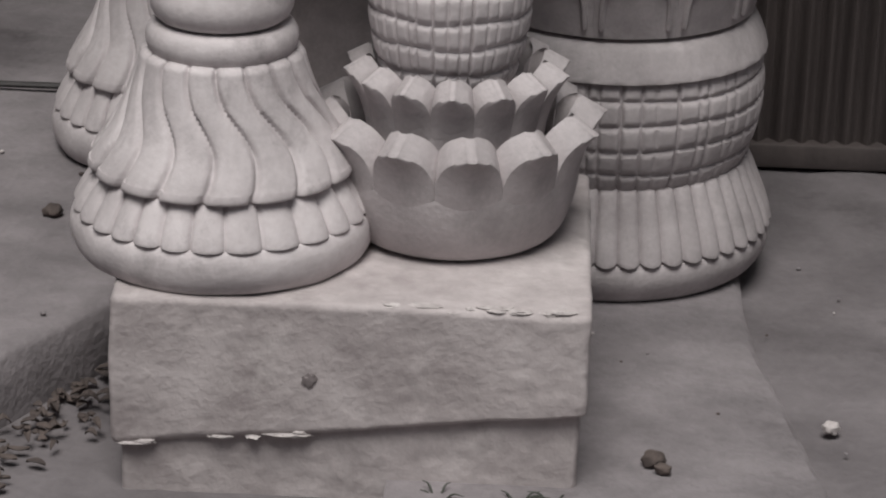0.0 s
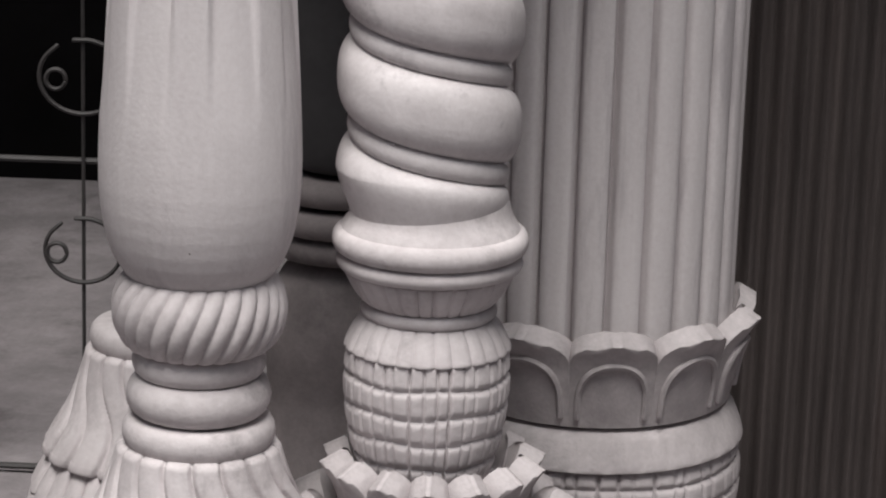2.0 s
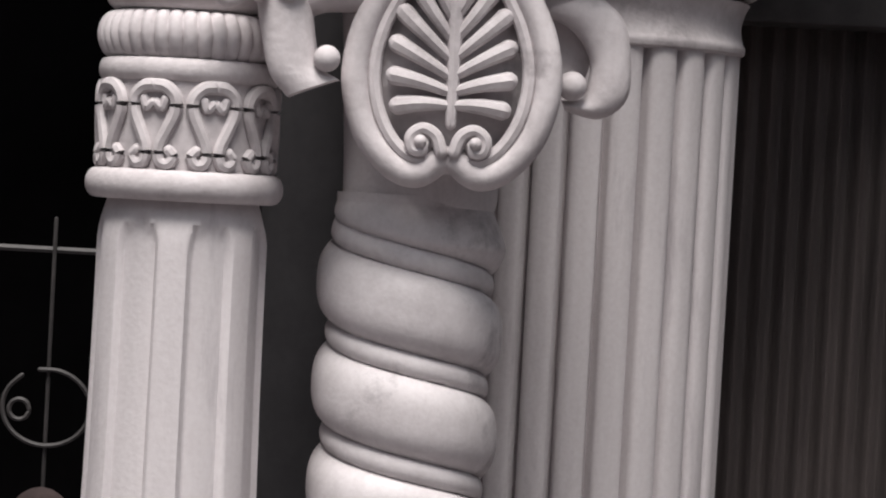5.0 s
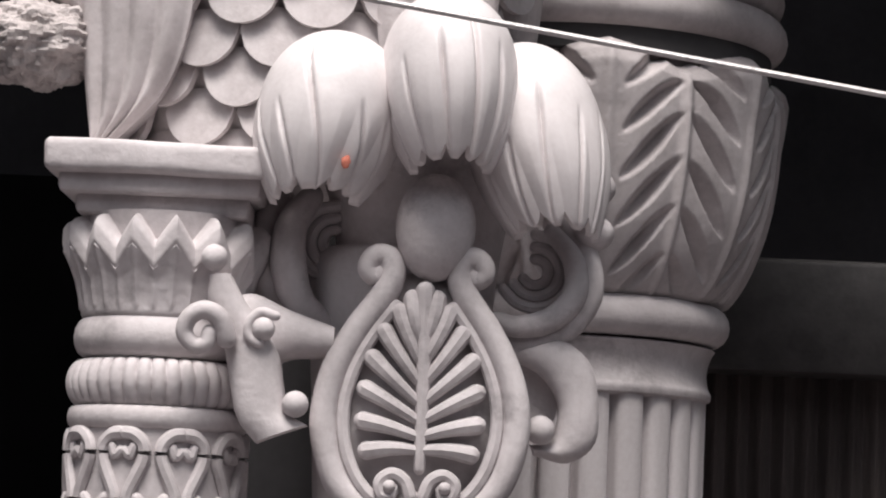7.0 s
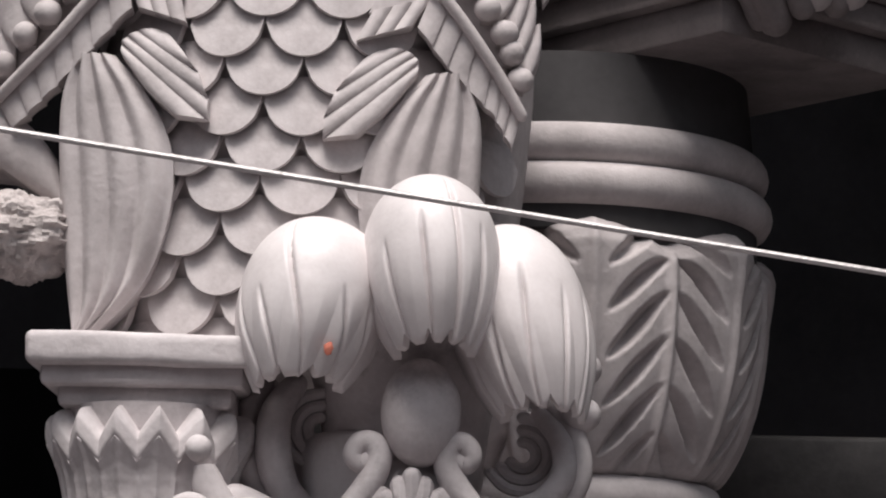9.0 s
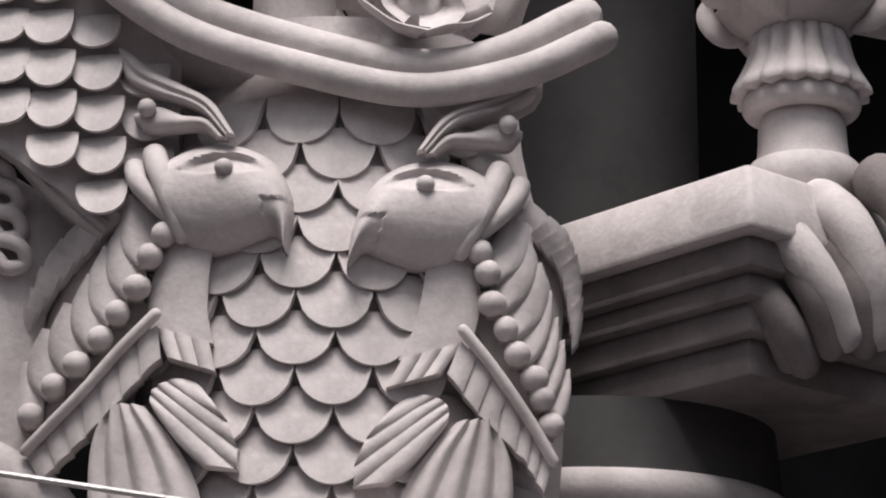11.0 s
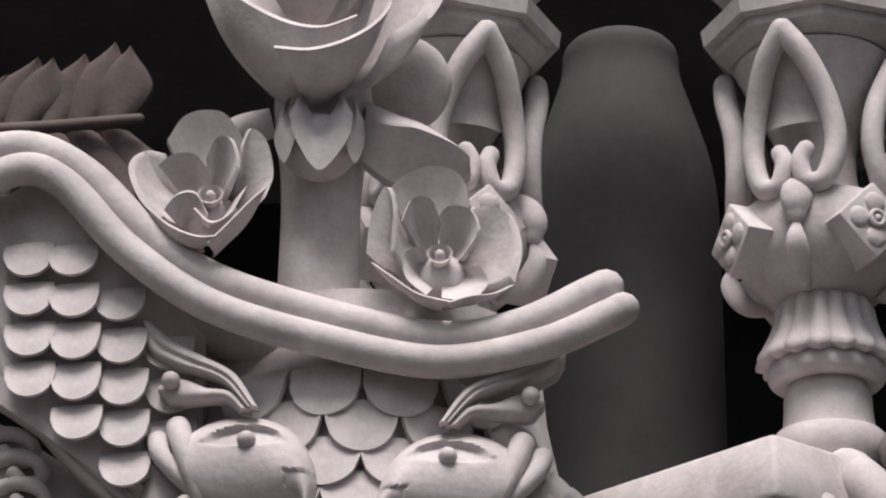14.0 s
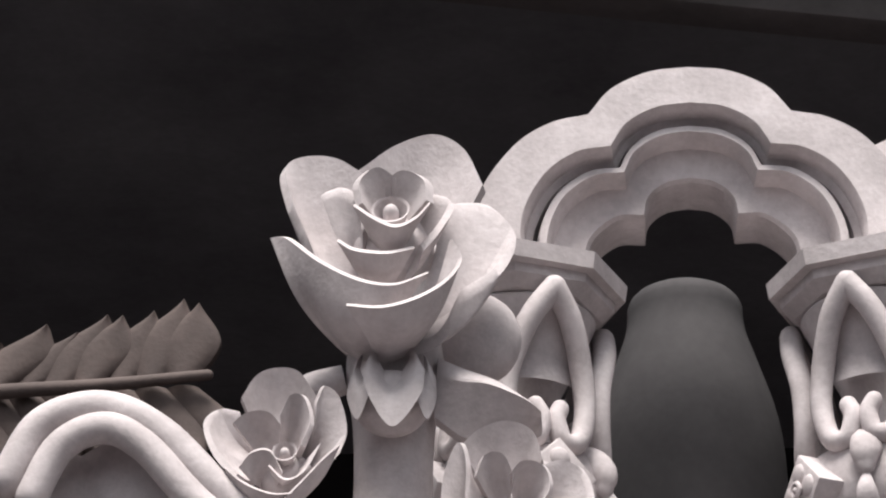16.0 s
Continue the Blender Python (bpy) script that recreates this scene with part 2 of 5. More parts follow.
def strip(at, a, b, up=0.02, crown=0.01, thick=0.016, nu=8, nv=14, power=1.0, cut=None):
    """A carved plate between two edge lines given as (across, height), bulging by crown in its middle."""
    ea, eb = spline([(p[0], 0, p[1]) for p in a], 8), spline([(p[0], 0, p[1]) for p in b], 8)

    def along_edge(e, v):
        k = v * (len(e) - 1)
        i = min(int(k), len(e) - 2)
        return e[i].lerp(e[i + 1], k - i)

    def fn(u, v):
        p = along_edge(ea, v).lerp(along_edge(eb, v), u)
        h = up + crown * max(0.0, 1 - (2 * u - 1) ** 2) ** power
        if cut:
            h += cut(u, v, p.x, p.z)
        return at(p.x, p.z, h)

    return shell(fn, nu, nv, lambda u, v: (0, thick, 0))


def tri(x):
    return 2 * abs(x - math.floor(x + 0.5))


def bump1(f, w):
    """A narrow groove or ridge round whole numbers of f."""
    d = abs(f - round(f)) / w
    return math.exp(-d * d)


GROUND, BLOCK_TOP = -0.195, 0.085

# ---------------- setting ----------------
g = Geo()
xs = [-400, -60, -12, -4] + [-2.5 + 5 * k / 100 for k in range(101)] + [4, 12, 60, 400]
ys = [-400, -60, -12, -6, -4, -3] + [-2.5 + 5 * k / 100 for k in range(101)] + [4, 12, 60, 400]
for yy in ys:
    for xx in xs:
        near = max(0.0, 1 - max(abs(xx), abs(yy)) / 2.5)
        h = 0.010 * noise.noise((xx * 3, yy * 3, 0)) + 0.004 * noise.noise((xx * 14, yy * 14, 2))
        g.v.append(Vector((xx, yy, GROUND - 0.004 + h * min(1, near * 4))))
w = len(xs)
g.f = [(j * w + i, j * w + i + 1, (j + 1) * w + i + 1, (j + 1) * w + i) for j in range(len(ys) - 1) for i in range(w - 1)]
solo("ground", g, DIRT, "dusty grey cement ground with dirt and litter", "ground", kind="structure")

# worn cement apron under the fluted column: thin slab with an uneven edge
g = Geo()
edge = [(0.46, 0.90), (0.455, 0.37), (0.47, 0.2), (0.49, 0.05), (0.515, -0.1), (0.54, -0.25), (0.545, -0.4), (0.52, -0.5), (0.40, -0.56), (0.22, -0.58), (0.0, -0.57)]
edge = [tuple(p) for p in rounded(edge, 2)]
m = len(edge)
for k, (px, py) in enumerate(edge):
    j = 0.006 * noise.noise((px * 20, py * 20, 5))
    g.v += [Vector((px + j, py + j, GROUND - 0.03)), Vector((px + j, py + j, GROUND + 0.015)), Vector((px + j - 0.012, py + j + 0.004, GROUND + 0.024)), Vector((-0.05, min(py + 0.1, 0.9), GROUND + 0.026))]
for k in range(m - 1):
    for q in range(3):
        a = k * 4 + q
        g.f.append((a, a + 1, a + 5, a + 4))
solo("pavement", g, SLAB, "worn grey cement apron with a ragged edge", "pavement", kind="structure")

# raised platform behind the left column, its side running back at a slant
along = Vector((0.51, 0.86, 0)).normalized()
out = Vector((along.y, -along.x, 0))
p0 = Vector((-0.60, -0.095, 0))
def plat(u, v):
    t = -1.6 + 4.8 * u
    rows_ = [(0.012, GROUND - 0.03), (0.006, GROUND + 0.05), (0.0, -0.107), (-0.006, -0.100), (-0.02, -0.097), (-2.9, -0.095)]
    d, z = rows_[round(v * 5)]
    p = p0 + along * t + out * (d + 0.008 * noise.noise((t * 9, z * 9, 1)))
    return (p.x, p.y, z + 0.004 * noise.noise((t * 12, d * 8, 3)))
solo("platform", sheet(plat, 120, 5), SLAB, "raised grey cement platform with a worn edge", "platform", kind="structure")

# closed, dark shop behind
solo("wall_back", box(-2.6, 2.6, 3.95, 4.10, GROUND - 0.02, 4.9, 0), SHADE_BACK, "dark unlit back wall of the shop", "wall", kind="structure")
solo("wall_left", box(-2.75, -2.6, -1.50, 4.10, GROUND - 0.02, 4.9, 0), SHADE_WALL, "dark side wall of the shop", "wall", kind="structure")
solo("wall_right", box(2.6, 2.75, -1.50, 4.10, GROUND - 0.02, 4.9, 0), SHADE_WALL, "dark side wall of the shop", "wall", kind="structure")
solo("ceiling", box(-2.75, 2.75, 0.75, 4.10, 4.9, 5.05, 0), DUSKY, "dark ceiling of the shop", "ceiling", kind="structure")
g = Geo().add(box(-0.4, 2.6, -0.05, 0.05, -0.07, 0.07, 0.01), Matrix.Translation((0.0, 1.32, 4.86)) @ Matrix.Rotation(radians(8), 4, "Y"))
solo("ceiling_beam", g, BEAM, "dull painted beam under the dark ceiling", "beam", kind="structure")

# Wall coloured near black to carry the darkness behind the gate.
solo("wall_inner", box(-2.6, 0.36, 3.20, 3.28, GROUND - 0.02, 2.5, 0), SHADE_WALL, "inner wall behind the iron gate, black to hold its shade", "wall", kind="structure")
# plain unseen walls behind and beside the viewpoint, added to block low sky light
solo("sky_block_behind", box(-9, 9, -6.6, -6.4, GROUND - 0.02, 5.2, 0), SLAB, "plain grey unseen wall added to cut low sky", "wall", kind="structure")
solo("sky_block_left", box(-9, -8.8, -6.4, -0.75, GROUND - 0.02, 4.0, 0), SLAB, "plain grey unseen side wall added to cut low sky", "wall", kind="structure")
solo("sky_block_right", box(8.8, 9, -6.4, -0.75, GROUND - 0.02, 4.0, 0), SLAB, "plain grey unseen side wall added to cut low sky", "wall", kind="structure")

# corrugated shutter to the right
def corr(u, v):
    k = u * 44
    return (0.42 + 1.7 * u, 1.08 + 0.011 * math.cos(k * math.tau), GROUND + 2.14 * v)
shutter = thing("shutter", (1.2, 1.08, GROUND), "dark corrugated metal shutter, closed, dull brown-black", "shutter", kind="structure")
part("panel", shell(corr, 44 * 8, 2, lambda u, v: (0, 0.003, 0)), SHUTTER, shutter)
part("head_box", box(0.40, 2.2, 0.98, 1.14, GROUND + 2.13, GROUND + 2.32, 0.012), IRON, shutter, "dark box over the shutter")
part("bottom_rail", box(0.42, 2.12, 1.058, 1.098, GROUND, GROUND + 0.045, 0.006), SHUTTER, shutter)

# ---------------- plinth block under two columns ----------------
def rough_block(x0, x1, y0, y1, z0, z1, seed, slope=0.0, n=72, worn=0.010):
    """A cast block with rounded, chipped edges and an uneven face; slope tips its underside."""
    c = Vector(((x0 + x1) / 2, (y0 + y1) / 2, (z0 + z1) / 2))
    half = Vector((x1 - x0, y1 - y0, z1 - z0)) / 2
    b = bmesh.new()
    for axis in range(3):
        for sign in (-1, 1):
            rows = []
            for i in range(n + 1):
                row = []
                for j in range(n + 1):
                    q = Vector((0, 0, 0))
                    q[axis], q[(axis + 1) % 3], q[(axis + 2) % 3] = sign, math.sin((2 * i / n - 1) * math.pi / 2), math.sin((2 * j / n - 1) * math.pi / 2)
                    p = Vector([q[k] * half[k] for k in range(3)])
                    w = worn * (1 + 0.5 * noise.noise(p * 14 + Vector((seed, 0, 0))))
                    core = Vector([max(-half[k] + w, min(half[k] - w, p[k])) for k in range(3)])
                    d = p - core
                    p = core + d.normalized() * w if d.length > 1e-6 else p
                    nv = noise.noise_vector(p * 8 + Vector((seed, 1, 2))) * 0.0035 + noise.noise_vector(p * 30 + Vector((seed, 5, 2))) * 0.0012
                    p = p + nv
                    p.z += slope * p.x * max(0.0, min(1.0, -p.z / half.z))
                    row.append(b.verts.new(c + p))
                rows.append(row)
            for i in range(n):
                for j in range(n):
                    b.faces.new((rows[i][j], rows[i + 1][j], rows[i + 1][j + 1], rows[i][j + 1]))
    bmesh.ops.remove_doubles(b, verts=b.verts[:], dist=0.00005)
    b.verts.index_update()
    out = Geo()
    out.v = [v.co.copy() for v in b.verts]
    out.f = [tuple(v.index for v in f.verts) for f in b.faces]
    b.free()
    return out


plinth = thing("plinth_block", (-0.1, -0.05, GROUND), "rough cast cement plinth block with chipped pale edges", "plinth")
part("upper_block", rough_block(-0.414, 0.211, -0.292, 0.24, -0.095, BLOCK_TOP, 3.0, 0.11), ROUGH, plinth)
part("lower_block", rough_block(-0.404, 0.202, -0.278, 0.23, GROUND - 0.02, -0.03, 8.0), ROUGH, plinth)

# ---------------- column with the lotus base and twisted shaft ----------------
CX, CY = 0.008, 0.0


def petal(n, prof, z_notch, thick, lip=0.0):
    """One petal of a ring of n round the origin: an outer face that narrows to a rounded tip and leans outwards."""
    z0, zt = prof[0][0], prof[-1][0]
    k = (z_notch - z0) / (zt - z0)
    pr = rounded(prof, 2)

    def fn(u, v):
        z = z0 + (zt - z0) * v
        r = float(np.interp(z, [p[0] for p in pr], [p[1] for p in pr]))
        t = max(0.0, (v - k) / (1 - k))
        half = math.pi / n * math.sqrt(max(0.0, 1 - (0.985 * t) ** 2.2)) * 0.995
        a = -math.pi / 2 + (2 * u - 1) * half
        r += 0.007 * (1 - (2 * u - 1) ** 2) * min(1, v * 1.3) - 0.003
        return (r * math.cos(a), r * math.sin(a), z)

    def th(u, v):
        return (0, thick, lip * v)

    return shell(fn, 16, 18, th)


lotus = thing("twisted_column", (CX, CY, BLOCK_TOP), "pale cement column with lotus base and spiral twisted shaft", "column")
part("base", lathe(CX + 0.012, CY, [(BLOCK_TOP, 0.10), (BLOCK_TOP, 0.128), (0.10, 0.150), (0.135, 0.164), (0.165, 0.170), (0.188, 0.172), (0.198, 0.168), (0.200, 0.150), (0.19, 0.05)], 72), GREYER, lotus, "smooth grey bowl of the lotus base")
outer = petal(12, [(0.150, 0.167), (0.19, 0.1745), (0.222, 0.181), (0.242, 0.191), (0.254, 0.204)], 0.192, 0.036, 0.022).mesh("petal")
inner = petal(14, [(0.225, 0.122), (0.27, 0.128), (0.30, 0.137), (0.322, 0.152)], 0.282, 0.030, 0.017).mesh("petal")
for me, n, off, nm in ((outer, 12, 0.286, "outer_petal"), (inner, 14, 0.0, "inner_petal")):
    for k in range(n):
        ob = part(nm, me, GREYER, lotus)
        ob.matrix_basis = Matrix.Translation(ob.location) @ Matrix.Translation((CX + 0.012, CY, 0)) @ Matrix.Rotation(math.tau * (k + off) / n, 4, "Z")
part("inner_bowl", lathe(CX + 0.012, CY, [(0.185, 0.05), (0.185, 0.118), (0.28, 0.126), (0.29, 0.115), (0.28, 0.05)], 64), GREYER, lotus)


def woven(z_lines, n, seed, depth=0.007, w=0.05):
    rnd = random.Random(seed)
    lines = sorted(((k + rnd.uniform(-0.24, 0.24)) / n) % 1 for k in range(n))
    strong = [rnd.uniform(0.35, 1.0) for _ in lines]

    def mod(a, z, r, v):
        u, d = a / math.tau, 0.0
        for q, s in zip(lines, strong):
            e = abs(u - q)
            e = min(e, 1 - e) * n
            if e < 0.4:
                d = max(d, s * math.exp(-((e / 0.11) ** 2)))
        for q in z_lines:
            d = max(d, 0.8 * math.exp(-(((z - q + 0.002 * math.sin(a * 5 + q * 40)) / 0.0042) ** 2)))
        return z, r - depth * d

    return mod


part("ball", lathe(CX, CY, [(0.29, 0.07), (0.295, 0.085), (0.34, 0.101), (0.39, 0.110), (0.44, 0.1135), (0.475, 0.110), (0.483, 0.108)], 560, woven((0.335, 0.372, 0.409, 0.447), 36, 4, 0.0065), 2, 84), CAST, lotus, "woven-patterned round bulb")
part("ball_cap", lathe(CX, CY, [(0.479, 0.08), (0.479, 0.1125), (0.485, 0.1125), (0.51, 0.101), (0.525, 0.088), (0.53, 0.07)], 144, lambda a, z, r, v: (z, r - 0.004 * bump1(a / math.tau * 26, 0.11) * (0.2 < v < 0.9)), 2, 24), CAST, lotus)
part("neck_ring", ring(CX, CY, 0.524, 0.542, 0.092), CAST, lotus)
part("dish", lathe(CX, CY, [(0.538, 0.06), (0.54, 0.084), (0.555, 0.098), (0.575, 0.110), (0.592, 0.117), (0.594, 0.07)], 192, lambda a, z, r, v: (z, r - 0.005 * bump1(a / math.tau * 30, 0.12) * (0.1 < v < 0.86)), 2, 24), CAST, lotus, "small bowl with upright slots")
part("lower_disc", ring(CX, CY, 0.589, 0.612, 0.1245, 0.010), CAST, lotus)
part("upper_disc", ring(CX, CY, 0.612, 0.646, 0.131, 0.014), CAST, lotus)
part("shoulder", lathe(CX, CY, [(0.640, 0.09), (0.640, 0.122), (0.652, 0.116), (0.665, 0.108), (0.70, 0.100), (0.70, 0.06)], 64), CAST, lotus)

PITCH = 0.1322


def twist(a, z, r, v):
    # a = pi at the left side, where a thin bead crosses at 1.182
    f = ((z - 1.182) / PITCH + (a - math.pi) / math.tau) % 1.0
    fade = min(1, max(0, (z - 0.655) / 0.07)) * min(1, max(0, (1.612 - z) / 0.05))
    if f < 0.11 or f > 0.89:
        q = (f if f < 0.5 else f - 1) / 0.11
        rr = 0.0985 + 0.0095 * math.sqrt(max(0, 1 - q * q))
    else:
        q = (f - 0.5) / 0.39
        rr = 0.0945 + 0.0275 * (max(0, 1 - abs(q) ** 2.6)) ** 0.55
    return z, 0.101 + (rr - 0.101) * fade


part("shaft", lathe(CX - 0.006, CY, [(0.655, 0.1), (1.625, 0.1)], 144, twist, 0, 560), TWISTED, lotus, "spiral twisted shaft with rounded coils")
part("neck", lathe(CX, CY, [(1.60, 0.06), (1.60, 0.100), (1.66, 0.101), (1.72, 0.104), (1.86, 0.112), (2.0, 0.13), (2.0, 0.06)], 64), SHAFT, lotus)

# ---------------- column with the pleated skirt base ----------------
LX, LY = -0.288, -0.088


def skirt_upper(a, z, r, v):
    s = max(0.0, min(1.0, (z - 0.20) / 0.155))
    q = max(0.0, min(1.0, (s - 0.30) / 0.70))
    f = a / math.tau * 17 + 0.80 * q * q * (3 - 2 * q) - 0.22 * math.sin(math.pi * min(1, s * 1.4)) + 0.35
    swell = abs(math.sin(math.pi * f))
    return z + 0.004 * (s < 0.1), r - 0.008 * bump1(f, 0.085) * (0.03 < v < 0.97) + 0.0035 * swell * (1 - 0.5 * s)


def skirt_lower(a, z, r, v):
    f = a / math.tau * 27 + 0.2 * math.sin(a * 3)
    s = max(0.0, min(1.0, (0.21 - z) / 0.06))
    wave = math.sqrt(abs(math.sin(math.pi * f)))
    return z - 0.0015 * s * wave, r - 0.007 + 0.010 * wave - 0.002 * bump1(f, 0.06)


def rope(n, k, amp):
    def mod(a, z, r, v):
        f = a / math.tau * n + k * z
        return z, r - amp + amp * 1.6 * math.sqrt(abs(math.sin(math.pi * f))) * (0.08 < v < 0.92)
    return mod


def flat_flutes(n, z0, z1, depth):
    def mod(a, z, r, v):
        f = (a / math.tau * n + 0.728) % 1.0
        q = abs(f - 0.5) / 0.31
        if q < 1:
            top = z1 - 0.030 * (1 - math.sqrt(1 - q * q))
            s = min(1, max(0, (top - z) / 0.006)) * min(1, max(0, (z - z0) / 0.2))
            r -= depth * s * min(1, (1 - q) * 5)
        return z, r
    return mod


skirted = thing("skirted_column", (LX, LY, BLOCK_TOP), "pale cement column with pleated skirt base and smooth faceted shaft", "column")
part("base_ring", lathe(LX, LY, [(0.083, 0.12), (0.083, 0.185), (0.088, 0.196), (0.105, 0.205), (0.128, 0.206), (0.142, 0.200), (0.15, 0.19), (0.15, 0.12)], 96, lambda a, z, r, v: (z + 0.002 * noise.noise((math.cos(a) * 3, math.sin(a) * 3, z * 9)), r + 0.003 * noise.noise((math.cos(a) * 4, math.sin(a) * 4, z * 20)))), CAST, skirted)
part("lower_skirt", lathe(LX, LY, [(0.145, 0.12), (0.147, 0.199), (0.152, 0.199), (0.17, 0.190), (0.195, 0.172), (0.212, 0.158), (0.216, 0.12)], 540, skirt_lower, 2), CAST, skirted, "lower pleated skirt with rounded folds")
part("upper_skirt", lathe(LX, LY, [(0.200, 0.12), (0.198, 0.175), (0.206, 0.179), (0.232, 0.167), (0.27, 0.141), (0.31, 0.122), (0.345, 0.111), (0.365, 0.106), (0.367, 0.07)], 720, skirt_upper, 2, 60), CAST, skirted, "upper pleated skirt with incised wavy folds")
part("ring", ring(LX, LY, 0.359, 0.402, 0.1015, 0.016), CAST, skirted)
part("ring", ring(LX, LY, 0.404, 0.458, 0.0955, 0.020), CAST, skirted)
part("ring", ring(LX, LY, 0.458, 0.496, 0.088, 0.012), CAST, skirted)
part("rope_ring", lathe(LX, LY, [(0.492, 0.07), (0.494, 0.090), (0.515, 0.106), (0.545, 0.1135), (0.575, 0.109), (0.597, 0.096), (0.599, 0.06)], 312, rope(26, -16, 0.0055), 2, 40), CAST, skirted, "rope-twist ring")
part("shaft", lathe(LX, LY, [(0.588, 0.06), (0.589, 0.088), (0.60, 0.100), (0.63, 0.117), (0.675, 0.128), (0.73, 0.132), (0.82, 0.129), (1.0, 0.119), (1.2, 0.112), (1.4, 0.1085), (1.61, 0.108), (1.61, 0.05)], 240, flat_flutes(7, 0.80, 1.578, 0.0085), 1, 120), SHAFT, skirted, "smooth off-white shaft with shallow flat flutes and worn paint")
part("collar", ring(LX, LY, 1.602, 1.640, 0.1255, 0.014), CAST, skirted)
part("frieze", lathe(LX, LY, [(1.638, 0.06), (1.638, 0.106), (1.752, 0.106), (1.752, 0.06)], 64, times=0), CAST, skirted)


def wrapped(pts, x, y, r, a0):
    """Flat (across, up) points bent round an upright axis."""
    return [(x + r * math.cos(a0 + s / r), y + r * math.sin(a0 + s / r), z) for s, z in pts]


for k in range(9):
    a0 = math.tau * (k + 0.35) / 9
    g = Geo()
    for sgn in (1, -1):
        pts = [(0.003, 1.744), (0.014, 1.742), (0.026, 1.730), (0.027, 1.712), (0.018, 1.690), (0.009, 1.668), (0.010, 1.651), (0.020, 1.647), (0.027, 1.656), (0.021, 1.664)]
        g.add(tube(wrapped([(sgn * s, z) for s, z in pts], LX, LY, 0.1085, a0), lambda t: 0.0092 - 0.002 * t, 8, 4, side=Vector((0, 0, 1))))
        g.add(tube(wrapped([(sgn * 0.014, 1.727), (sgn * 0.010, 1.716), (sgn * 0.003, 1.722)], LX, LY, 0.108, a0), 0.0062, 8, 4, side=Vector((0, 0, 1))))
    part("heart_scroll", g, CAST, skirted)
part("ring", ring(LX, LY, 1.750, 1.778, 0.1145, 0.008), CAST, skirted)
part("bead_ring", lathe(LX, LY, [(1.776, 0.07), (1.777, 0.102), (1.79, 0.112), (1.808, 0.1165), (1.826, 0.112), (1.838, 0.101), (1.839, 0.07)], 380, rope(38, 3, 0.0055), 2, 30), CAST, skirted, "ring of upright beads")
part("ring", ring(LX, LY, 1.838, 1.892, 0.112, 0.020), CAST, skirted)


def zigzag(a, z, r, v):
    f = a / math.tau * 15 + 0.3
    s = max(0, min(1, (z - 1.925) / 0.035))
    t = tri(f)
    return z + 0.016 * s * (1 - 2 * t), r - 0.012 * s * t + 0.003 * bump1(f * 2, 0.16) * (1.90 < z < 1.96)


part("flared_capital", lathe(LX, LY, [(1.885, 0.06), (1.885, 0.104), (1.91, 0.105), (1.935, 0.112), (1.955, 0.126), (1.963, 0.132), (1.970, 0.1335), (1.992, 0.1325), (2.000, 0.115), (2.0, 0.06)], 360, zigzag, 1, 60), CAST, skirted, "flared capital with zigzag leaf edge")
part("top_block", lathe(LX, LY, [(1.97, 0.05), (1.97, 0.10), (2.02, 0.11), (2.02, 0.05)], 48, times=0), CAST, skirted)

# ---------------- big reeded column ----------------
RX, RY = 0.242, 0.60
reeded = thing("reeded_column", (RX, RY, GROUND + 0.024), "thick grey cement column with reeded shaft and basket-weave base", "column")
RB = GROUND + 0.022
part("base_ring", lathe(RX, RY, [(RB, 0.15), (RB, 0.235), (RB + 0.012, 0.250), (-0.135, 0.263), (-0.112, 0.262), (-0.10, 0.250), (-0.10, 0.15)], 96), GREYER, reeded)


def skirt_r(a, z, r, v):
    f = a / math.tau * 46
    s = max(0.0, min(1.0, (0.0 - z) / 0.08))
    return z - 0.005 * s * abs(math.sin(math.pi * f)), r - 0.007 + 0.011 * math.sqrt(abs(math.sin(math.pi * f)))


part("skirt", lathe(RX, RY, [(-0.104, 0.15), (-0.102, 0.262), (-0.095, 0.262), (-0.07, 0.254), (-0.03, 0.236), (0.0, 0.222), (0.005, 0.214), (0.006, 0.15)], 460, skirt_r, 2), GREYER, reeded, "pleated lower skirt")
part("basket", lathe(RX, RY, [(-0.005, 0.17), (-0.003, 0.212), (0.02, 0.225), (0.07, 0.238), (0.12, 0.242), (0.16, 0.238), (0.185, 0.230), (0.19, 0.17)], 760, woven((0.032, 0.072, 0.112, 0.15), 50, 9, 0.008), 2, 84), GREYER, reeded, "basket-weave bulging drum")
part("basket_cap", lathe(RX, RY, [(0.178, 0.17), (0.178, 0.242), (0.186, 0.242), (0.215, 0.232), (0.24, 0.218), (0.243, 0.17)], 230, lambda a, z, r, v: (z, r - 0.002 * bump1(a / math.tau * 30, 0.10) * (v > 0.3)), 2, 20), GREYER, reeded)
part("cup", lathe(RX, RY, [(0.236, 0.15), (0.237, 0.205), (0.25, 0.214), (0.29, 0.220), (0.34, 0.222), (0.345, 0.16)], 80), GREYER, reeded)
cup_petal = petal(11, [(0.245, 0.221), (0.30, 0.229), (0.35, 0.237), (0.385, 0.262)], 0.345, 0.026, 0.016)
frame_pts = []
for k in range(17):
    t = math.pi * k / 16
    a = -math.pi / 2 + math.cos(t) * math.pi / 11 * 0.80
    z = 0.262 + 0.088 * math.sin(t) ** 0.6
    r = float(np.interp(z, [0.245, 0.30, 0.35, 0.385], [0.221, 0.229, 0.237, 0.262])) + 0.008 * (1 - math.cos(t) ** 2)
    frame_pts.append((r * math.cos(a), r * math.sin(a), z))
cup_petal.add(tube(frame_pts, 0.005, 6, 2))
me = cup_petal.mesh("petal")
